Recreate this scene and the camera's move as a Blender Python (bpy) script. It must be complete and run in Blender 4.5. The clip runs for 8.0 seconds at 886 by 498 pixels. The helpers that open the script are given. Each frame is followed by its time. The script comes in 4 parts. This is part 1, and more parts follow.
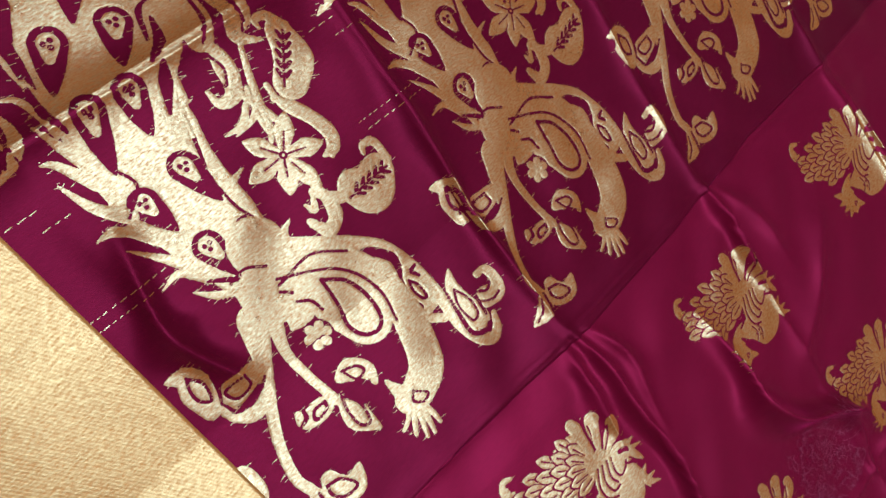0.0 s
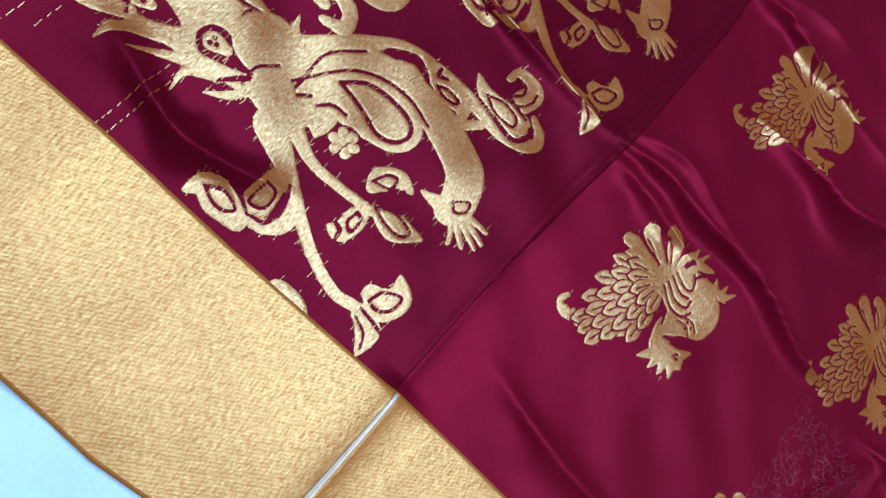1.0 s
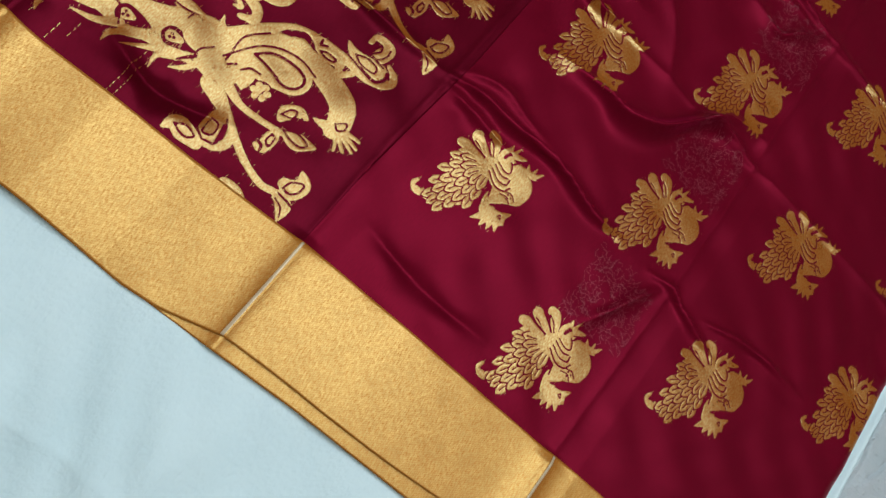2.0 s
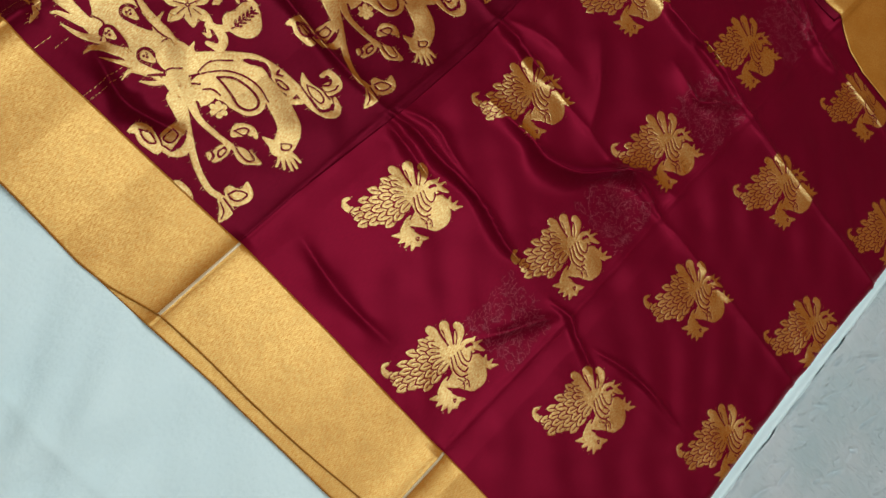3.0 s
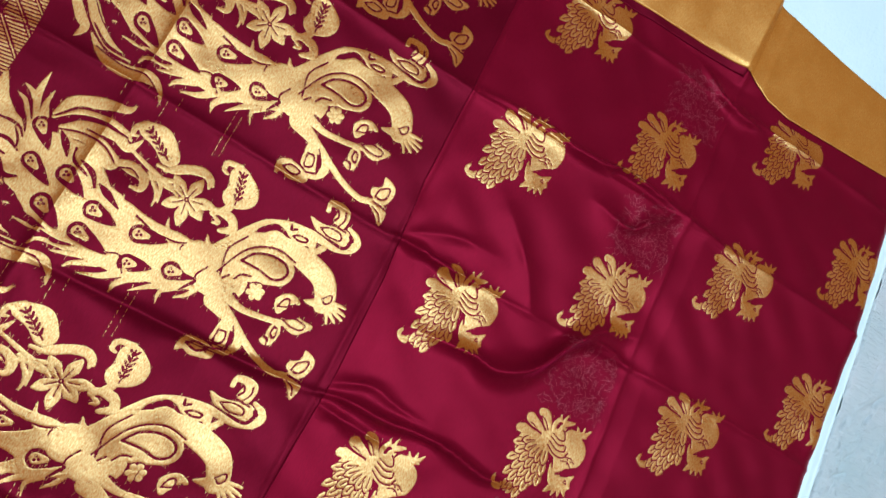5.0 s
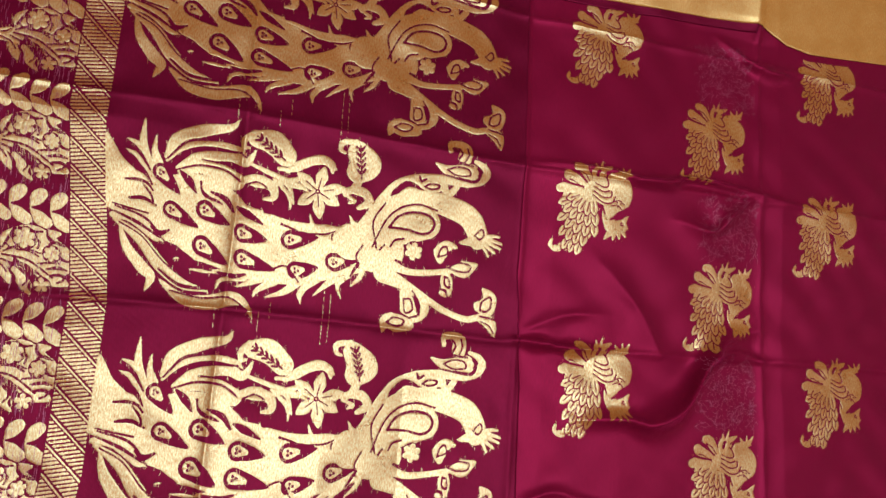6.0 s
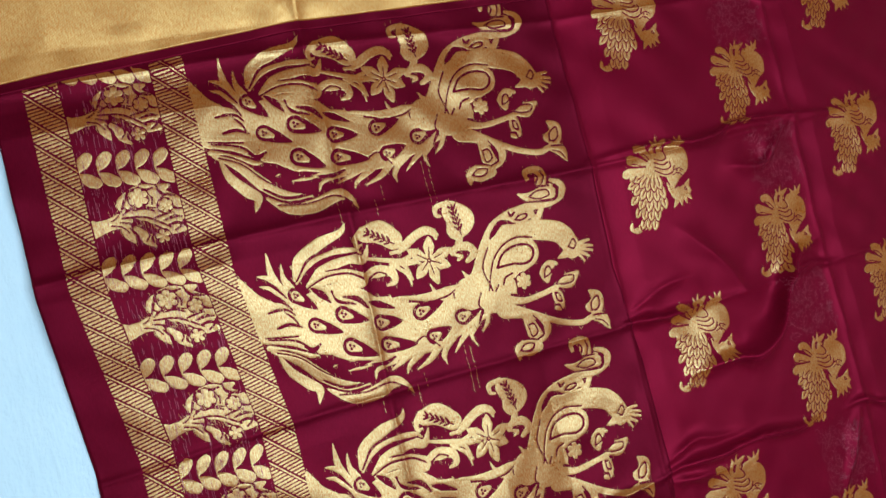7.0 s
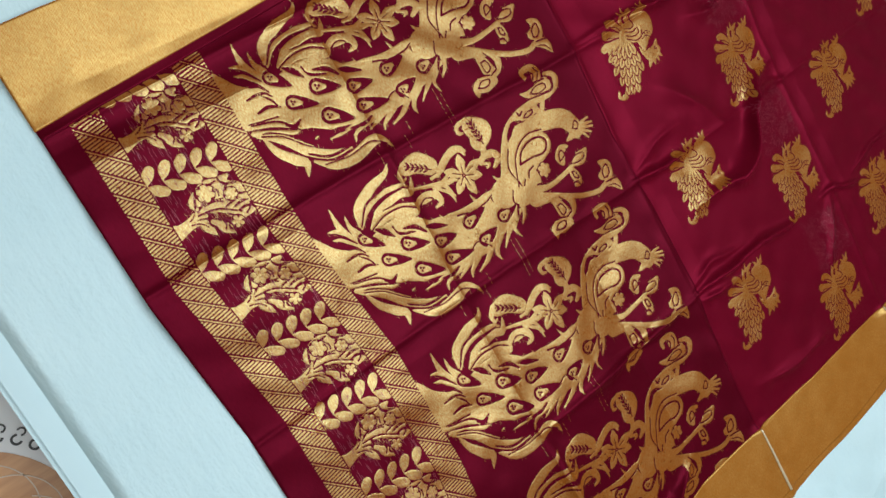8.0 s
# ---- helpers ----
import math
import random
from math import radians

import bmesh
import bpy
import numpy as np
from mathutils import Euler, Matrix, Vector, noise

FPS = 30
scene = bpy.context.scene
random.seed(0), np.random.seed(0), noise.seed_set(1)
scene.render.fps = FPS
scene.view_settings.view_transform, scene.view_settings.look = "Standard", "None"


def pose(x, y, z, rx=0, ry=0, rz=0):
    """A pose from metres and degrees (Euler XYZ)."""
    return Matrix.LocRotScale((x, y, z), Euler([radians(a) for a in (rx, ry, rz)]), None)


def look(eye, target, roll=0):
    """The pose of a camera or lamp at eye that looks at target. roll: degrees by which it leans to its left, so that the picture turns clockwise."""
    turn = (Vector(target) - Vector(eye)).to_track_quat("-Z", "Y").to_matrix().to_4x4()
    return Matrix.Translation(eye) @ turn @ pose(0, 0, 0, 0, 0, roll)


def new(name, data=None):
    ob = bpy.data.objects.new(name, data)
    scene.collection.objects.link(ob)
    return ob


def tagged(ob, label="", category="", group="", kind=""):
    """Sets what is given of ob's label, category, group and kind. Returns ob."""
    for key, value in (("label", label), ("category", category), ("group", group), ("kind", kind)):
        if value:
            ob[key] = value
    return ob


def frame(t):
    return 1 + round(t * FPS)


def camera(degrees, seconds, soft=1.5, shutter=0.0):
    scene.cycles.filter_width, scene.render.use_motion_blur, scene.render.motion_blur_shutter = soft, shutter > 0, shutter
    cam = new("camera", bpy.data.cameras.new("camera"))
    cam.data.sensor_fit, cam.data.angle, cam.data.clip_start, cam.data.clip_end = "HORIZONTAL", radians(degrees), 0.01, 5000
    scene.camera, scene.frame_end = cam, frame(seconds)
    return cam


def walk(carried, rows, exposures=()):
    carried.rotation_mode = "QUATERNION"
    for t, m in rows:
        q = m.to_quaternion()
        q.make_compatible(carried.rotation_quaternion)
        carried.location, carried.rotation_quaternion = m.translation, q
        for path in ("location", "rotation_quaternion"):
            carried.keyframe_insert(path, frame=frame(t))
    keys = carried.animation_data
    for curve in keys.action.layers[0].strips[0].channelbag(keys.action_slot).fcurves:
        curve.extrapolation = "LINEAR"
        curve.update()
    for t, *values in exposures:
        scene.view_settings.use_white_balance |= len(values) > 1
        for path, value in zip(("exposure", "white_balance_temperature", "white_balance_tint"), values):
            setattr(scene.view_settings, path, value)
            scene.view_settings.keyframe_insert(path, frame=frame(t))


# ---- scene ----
cam = camera(59.3, 8.0)

PATH = [
    (0, (-0.256, -0.041, 0.5), (0.219, 0.804, -1.25), 80.6),
    (0.5, (-0.221, -0.053, 0.455), (0.207, 0.792, -1.306), 74.9),
    (1, (-0.148, -0.091, 0.457), (0.281, 0.623, -1.361), 76.6),
    (1.5, (-0.087, -0.14, 0.582), (0.309, 0.524, -1.262), 71.9),
    (1.7, (-0.068, -0.151, 0.668), (0.311, 0.482, -1.19), 71.2),
    (2.8, (0.018, -0.143, 0.908), (0.361, 0.422, -0.979), 77.7),
    (3, (0.009, -0.112, 0.921), (0.339, 0.487, -0.958), 76.1),
    (3.5, (-0.043, -0.008, 0.938), (0.321, 0.595, -0.934), 76.3),
    (4, (-0.127, 0.068, 0.946), (0.322, 0.607, -0.927), 79.2),
    (4.5, (-0.149, 0.135, 0.909), (0.321, 0.675, -0.959), 76.8),
    (4.7, (-0.156, 0.17, 0.903), (0.315, 0.694, -0.969), 75.5),
    (5.8, (-0.321, 0.373, 0.852), (0.265, 0.747, -1.023), 66.9),
    (6, (-0.373, 0.387, 0.849), (0.236, 0.741, -1.022), 65.4),
    (6.5, (-0.492, 0.474, 0.853), (0.165, 0.694, -1.024), 66.8),
    (7, (-0.555, 0.593, 0.885), (0.142, 0.613, -0.99), 74.7),
    (7.5, (-0.621, 0.633, 0.892), (0.131, 0.475, -0.954), 79.1),
    (8, (-0.712, 0.704, 0.925), (0.05, 0.351, -0.891), 83.7),
]
# the clip's camera shifts its white balance as gold fills the view
EXPOSURES = ((0, 0.3, 4600, 16), (0.4, 0.35, 3950, 17), (0.7, 0.33, 4050, 17), (1.1, 0.03, 4900, 14), (1.5, -0.24, 5800, 12), (3, -0.3, 7000, 12), (4, -0.06, 6800, 11), (4.7, 0.2, 6300, 11), (5.8, 0.42, 5200, 14), (6.1, 0.38, 5200, 14), (6.5, 0.12, 5400, 12), (7, 0.07, 5500, 10), (7.5, 0.0, 5900, 9), (8, -0.04, 6300, 8))
walk(cam, [(t, look(eye, target, roll)) for t, eye, target, roll in PATH], EXPOSURES)

# ---------------------------------------------------------------- world and light
world = bpy.data.worlds.new("daylight")
scene.world = world
world.use_nodes = True
wn = world.node_tree
sky = wn.nodes.new("ShaderNodeTexSky")
sky.sky_type, sky.sun_disc = "NISHITA", False
sky.sun_elevation, sky.sun_rotation = radians(48), radians(35)
wn.links.new(sky.outputs["Color"], wn.nodes["Background"].inputs["Color"])
wn.nodes["Background"].inputs["Strength"].default_value = 0.12


def area_lamp(name, eye, target, wide, high, watts, colour):
    lamp = bpy.data.lights.new(name, "AREA")
    lamp.shape, lamp.size, lamp.size_y, lamp.energy, lamp.color = "RECTANGLE", wide, high, watts, colour
    ob = new(name, lamp)
    ob.matrix_world = look(eye, target)
    return ob


# ---------------------------------------------------------------- materials
def material(name, rough=0.6, metal=0.0, colour=(0.5, 0.5, 0.5)):
    m = bpy.data.materials.new(name)
    m.use_nodes = True
    b = m.node_tree.nodes["Principled BSDF"]
    b.inputs["Base Color"].default_value = (*colour, 1)
    b.inputs["Roughness"].default_value, b.inputs["Metallic"].default_value = rough, metal
    return m, m.node_tree, b


def node(nt, kind, **values):
    n = nt.nodes.new(kind)
    for key, value in values.items():
        n.inputs[key.replace("_", " ")].default_value = value
    return n


def ramp(nt, source, stops):
    r = nt.nodes.new("ShaderNodeValToRGB")
    e = r.color_ramp.elements
    while len(e) < len(stops):
        e.new(0.5)
    for k, (at, colour) in zip(e, stops):
        k.position, k.color = at, (*colour, 1)
    nt.links.new(source, r.inputs["Fac"])
    return r.outputs["Color"]


def coords(nt, turn=0.0, scale=(1, 1, 1)):
    geo = nt.nodes.new("ShaderNodeNewGeometry")
    mp = nt.nodes.new("ShaderNodeMapping")
    mp.inputs["Rotation"].default_value = (0, 0, radians(turn))
    mp.inputs["Scale"].default_value = scale
    nt.links.new(geo.outputs["Position"], mp.inputs["Vector"])
    return mp.outputs["Vector"]


def noise_tex(nt, vector, scale, detail=3.0, rough=0.55):
    n = node(nt, "ShaderNodeTexNoise", Scale=scale, Detail=detail, Roughness=rough)
    nt.links.new(vector, n.inputs["Vector"])
    return n.outputs["Fac"]


def wave_tex(nt, vector, scale, distortion=0.0):
    n = node(nt, "ShaderNodeTexWave", Scale=scale, Distortion=distortion, Detail=1.0)
    nt.links.new(vector, n.inputs["Vector"])
    return n.outputs["Fac"]


def bump(nt, b, heights, distance):
    """Adds up heights (socket, strength) and bumps the surface by them."""
    last = None
    for socket, strength in heights:
        k = node(nt, "ShaderNodeBump", Strength=strength, Distance=distance)
        nt.links.new(socket, k.inputs["Height"])
        if last:
            nt.links.new(last, k.inputs["Normal"])
        last = k.outputs["Normal"]
    nt.links.new(last, b.inputs["Normal"])


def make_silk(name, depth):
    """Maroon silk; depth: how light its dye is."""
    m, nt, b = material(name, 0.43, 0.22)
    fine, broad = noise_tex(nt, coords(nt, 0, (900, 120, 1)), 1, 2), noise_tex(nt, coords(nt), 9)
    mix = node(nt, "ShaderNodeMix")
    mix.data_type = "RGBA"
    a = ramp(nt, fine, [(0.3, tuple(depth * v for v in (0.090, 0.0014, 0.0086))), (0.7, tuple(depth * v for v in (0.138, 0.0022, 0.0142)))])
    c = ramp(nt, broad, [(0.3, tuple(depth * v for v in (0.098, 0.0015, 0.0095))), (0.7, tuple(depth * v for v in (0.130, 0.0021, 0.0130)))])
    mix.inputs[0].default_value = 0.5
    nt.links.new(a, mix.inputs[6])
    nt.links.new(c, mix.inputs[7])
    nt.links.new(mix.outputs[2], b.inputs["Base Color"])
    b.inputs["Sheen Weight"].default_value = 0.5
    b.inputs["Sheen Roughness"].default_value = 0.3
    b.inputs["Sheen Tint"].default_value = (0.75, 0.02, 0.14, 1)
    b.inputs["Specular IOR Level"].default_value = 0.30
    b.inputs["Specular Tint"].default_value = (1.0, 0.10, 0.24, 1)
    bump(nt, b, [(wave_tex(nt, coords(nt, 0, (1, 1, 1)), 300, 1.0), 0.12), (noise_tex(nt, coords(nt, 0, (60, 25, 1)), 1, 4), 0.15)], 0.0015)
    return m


def make_zari(name, pale, core, rough, turn, fine, share=0.55, rib=0.0):
    """Pale metal thread wound on a coppery silk core, in a twill that runs at the given turn. rib: width of the weave's ribs."""
    m, nt, b = material(name, rough, 1.0, pale)
    grain = noise_tex(nt, coords(nt, turn, (fine, fine * 0.3, 1)), 1, 3, 0.7)
    broad = noise_tex(nt, coords(nt), 22, 8, 0.75)
    nt.links.new(ramp(nt, broad, [(0.34, tuple(0.62 * c for c in pale)), (0.62, pale)]), b.inputs["Base Color"])
    rr = node(nt, "ShaderNodeMapRange", From_Min=0.3, From_Max=0.7, To_Min=rough - 0.05, To_Max=rough + 0.1)
    nt.links.new(broad, rr.inputs["Value"])
    nt.links.new(rr.outputs["Result"], b.inputs["Roughness"])
    heights = [(grain, 0.35), (broad, 0.1)]
    amount = grain
    if rib:
        ribs = wave_tex(nt, coords(nt, turn), 0.314 / rib, 1.5)
        heights.append((ribs, 0.05))
        mixed = node(nt, "ShaderNodeMath")
        mixed.operation = "MULTIPLY_ADD"
        mixed.inputs[1].default_value = 0.09
        nt.links.new(ribs, mixed.inputs[0])
        nt.links.new(grain, mixed.inputs[2])
        amount = mixed.outputs[0]
    bump(nt, b, heights, 0.001)
    under = node(nt, "ShaderNodeBsdfDiffuse")
    under.inputs["Color"].default_value = (*core, 1)
    mix = nt.nodes.new("ShaderNodeMixShader")
    fac = node(nt, "ShaderNodeMapRange", From_Min=0.3, From_Max=0.7 + (0.16 if rib else 0), To_Min=share - 0.36, To_Max=share + 0.33)
    nt.links.new(amount, fac.inputs["Value"])
    nt.links.new(fac.outputs["Result"], mix.inputs["Fac"])
    nt.links.new(under.outputs["BSDF"], mix.inputs[1])
    nt.links.new(b.outputs["BSDF"], mix.inputs[2])
    nt.links.new(mix.outputs["Shader"], nt.nodes["Material Output"].inputs["Surface"])
    return m


SILK = make_silk("maroon_silk", 1.20)
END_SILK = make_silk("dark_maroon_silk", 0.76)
ZARI = make_zari("gold_zari_thread", (0.64, 0.54, 0.235), (0.36, 0.100, 0.012), 0.29, 3, 800, 0.37)
BORDER = make_zari("gold_zari_border", (0.74, 0.56, 0.20), (0.46, 0.160, 0.020), 0.36, -122, 650, 0.38, 0.0022)
# paler thread colour that carries the glint of the border folds
ZARI_GLINT = make_zari("fold_glint_thread", (0.92, 0.84, 0.62), (0.75, 0.62, 0.40), 0.5, 45, 1500)
FLOATS = material("pale_pink_thread", 0.5, 0.0, (0.24, 0.022, 0.045))[0]


def make_sheet():
    m, nt, b = material("white_sheet", 0.75)
    n = noise_tex(nt, coords(nt), 5, 5)
    nt.links.new(ramp(nt, n, [(0.3, (0.62, 0.84, 0.88)), (0.7, (0.70, 0.91, 0.94))]), b.inputs["Base Color"])
    bump(nt, b, [(noise_tex(nt, coords(nt), 160, 4), 0.2), (noise_tex(nt, coords(nt, 25, (30, 6, 1)), 2, 6, 0.65), 0.4)], 0.006)
    return m


def make_wood_print():
    m, nt, b = material("orange_print", 0.4)
    n = noise_tex(nt, coords(nt, 35, (4, 40, 1)), 1.5, 4)
    nt.links.new(ramp(nt, n, [(0.35, (0.42, 0.19, 0.07)), (0.65, (0.62, 0.33, 0.15))]), b.inputs["Base Color"])
    return m


def make_plaster():
    m, nt, b = material("whitewashed_plaster", 0.8)
    broad, streak = noise_tex(nt, coords(nt), 7, 5), noise_tex(nt, coords(nt, -62, (14, 70, 1)), 1, 7, 0.7)
    nt.links.new(ramp(nt, broad, [(0.35, (0.46, 0.60, 0.63)), (0.65, (0.60, 0.68, 0.71))]), b.inputs["Base Color"])
    pits = noise_tex(nt, coords(nt), 130, 3)
    bump(nt, b, [(streak, 0.9), (ramp(nt, pits, [(0.30, (0, 0, 0)), (0.40, (1, 1, 1))]), 0.35), (noise_tex(nt, coords(nt), 34, 6, 0.6), 0.5)], 0.010)
    return m


SHEET = make_sheet()
PLASTER = make_plaster()
BOARD = material("white_painted_board", 0.6, 0, (0.64, 0.85, 0.89))[0]
FLOOR = material("pale_floor_tile", 0.3, 0, (0.80, 0.80, 0.79))[0]
PRINT = make_wood_print()
WHITE_LINE = material("pale_print_line", 0.5, 0, (0.62, 0.50, 0.38))[0]
INK = material("black_print", 0.5, 0, (0.03, 0.028, 0.026))[0]
# warm tone for unseen walls and ceiling, chosen for what the gold reflects
WALL = material("unseen_wall_tone", 0.8, 0, (0.55, 0.43, 0.31))[0]


# ---------------------------------------------------------------- helpers for meshes
def part(name, bm, mat, parent=None, label=""):
    me = bpy.data.meshes.new(name)
    bm.to_mesh(me)
    bm.free()
    me.materials.append(mat)
    ob = new(name, me)
    ob.parent = parent
    return tagged(ob, label)


def sheet_object(name, co, faces, mat, parent=None, label="", smooth=True):
    """A mesh object from numpy rows of places and lists of corner numbers."""
    me = bpy.data.meshes.new(name)
    me.from_pydata(co.tolist(), [], faces)
    if smooth:
        me.polygons.foreach_set("use_smooth", np.ones(len(me.polygons), bool))
    me.materials.append(mat)
    ob = new(name, me)
    ob.parent = parent
    return tagged(ob, label)


def grid_faces(nx, ny):
    a = (np.arange(nx - 1)[:, None] * ny + np.arange(ny - 1)).ravel()
    return np.stack([a, a + ny, a + ny + 1, a + 1], 1).tolist()


def box(bm, x0, y0, z0, x1, y1, z1, bevel=0.0):
    m = Matrix.LocRotScale(((x0 + x1) / 2, (y0 + y1) / 2, (z0 + z1) / 2), None, (x1 - x0, y1 - y0, z1 - z0))
    made = bmesh.ops.create_cube(bm, size=1, matrix=m)
    if bevel:
        edges = list({e for v in made["verts"] for e in v.link_edges})
        bmesh.ops.bevel(bm, geom=edges, offset=bevel, segments=2, affect="EDGES")
    return bm


# ---------------------------------------------------------------- the cloth's relief
wave = np.random.RandomState(4)
SWELL = [(wave.uniform(3, 16), wave.uniform(0, 6.28), wave.uniform(0, 6.28)) for _ in range(14)]
RIPPLE = [(wave.uniform(45, 150), wave.uniform(0, 6.28), wave.uniform(0, 6.28)) for _ in range(12)]
# soft wrinkles: the line they run along, height and half width
WRINKLES = (
    (((0.075, 0.361), (0.141, 0.366), (0.178, 0.362), (0.220, 0.384), (0.254, 0.430), (0.289, 0.470), (0.345, 0.490)), 0.017, 0.014),
    (((-0.012, 0.244), (0.029, 0.252), (0.082, 0.251), (0.13, 0.255), (0.169, 0.253), (0.221, 0.244), (0.265, 0.247)), 0.011, 0.007),
    (((-0.004, 0.252), (0.020, 0.268), (0.054, 0.279), (0.087, 0.272), (0.140, 0.266)), 0.004, 0.010),
    (((-0.006, 0.451), (0.028, 0.449), (0.065, 0.445), (0.115, 0.447)), 0.008, 0.007),
    (((-0.002, 0.455), (0.03, 0.472), (0.07, 0.486), (0.13, 0.49)), 0.003, 0.013),
    (((-0.006, 0.668), (0.1, 0.672), (0.157, 0.665), (0.205, 0.670), (0.229, 0.679), (0.289, 0.679), (0.332, 0.676), (0.43, 0.668)), 0.008, 0.006),
    (((0.210, 0.622), (0.27, 0.613), (0.299, 0.639), (0.340, 0.672)), 0.007, 0.010),
    (((0.28, 0.895), (0.353, 0.859), (0.41, 0.858)), 0.007, 0.010),
    (((0.316, 0.243), (0.352, 0.247), (0.381, 0.234), (0.445, 0.219)), 0.006, 0.006),
    (((0.278, 0.125), (0.305, 0.174), (0.324, 0.211), (0.347, 0.242)), 0.006, 0.011),
    (((0.405, 0.243), (0.482, 0.264), (0.58, 0.266)), 0.004, 0.006),
    (((-0.27, 0.030), (-0.209, 0.014), (-0.18, 0.018), (-0.13, 0.042)), 0.009, 0.012),
    (((-0.33, 0.238), (-0.124, 0.239), (-0.01, 0.244)), 0.005, 0.008),
    (((0.003, 0.236), (0.038, 0.231), (0.10, 0.226)), 0.005, 0.009),
    (((0.03, 0.06), (0.12, 0.045), (0.22, 0.05)), 0.004, 0.012),
    (((0.10, 0.56), (0.16, 0.50), (0.20, 0.44)), 0.004, 0.018),
    (((0.245, 0.438), (0.284, 0.454), (0.323, 0.458), (0.365, 0.447)), 0.005, 0.009),
)


def rounded(line, count=5):
    """The same bent line with its corners rounded."""
    p = np.array(line, float)
    q = np.vstack([2 * p[0] - p[1], p, 2 * p[-1] - p[-2]])
    out = []
    for a, b, c, d in zip(q, q[1:], q[2:], q[3:]):
        for f in np.arange(count) / count:
            out.append(0.5 * (2 * b + (c - a) * f + (2 * a - 5 * b + 4 * c - d) * f**2 + (3 * b - a - 3 * c + d) * f**3))
    return out + [p[-1]]


WRINKLES = [(rounded(line), high, wide) for line, high, wide in WRINKLES]


def from_line(x, y, line):
    """The distance of places from a bent line, and how far along it they lie, from 0 to 1."""
    far = np.full(np.broadcast(x, y).shape, 9.0)
    along = np.zeros(far.shape)
    n = len(line) - 1
    for k, ((ax, ay), (bx, by)) in enumerate(zip(line, line[1:])):
        ux, uy = bx - ax, by - ay
        t = np.clip(((x - ax) * ux + (y - ay) * uy) / (ux * ux + uy * uy), 0, 1)
        d = np.hypot(x - ax - t * ux, y - ay - t * uy)
        along = np.where(d < far, (k + t) / n, along)
        far = np.minimum(far, d)
    return far, along


def slip(x, y):
    """How far the weave has slipped along the saree between two creases."""
    reach, run = np.interp(x, (-0.5, -0.3), (0.65, 0.53)), np.interp(x, (-0.5, -0.3), (0.19, 0.13))
    return np.clip((y - 0.08) / 0.20, 0, 1) * np.clip((reach - y) / run, 0, 1) * np.interp(x, (-0.67, -0.636, -0.1, 0.05, 0.2), (0.014, 0.027, 0.018, 0.007, 0))


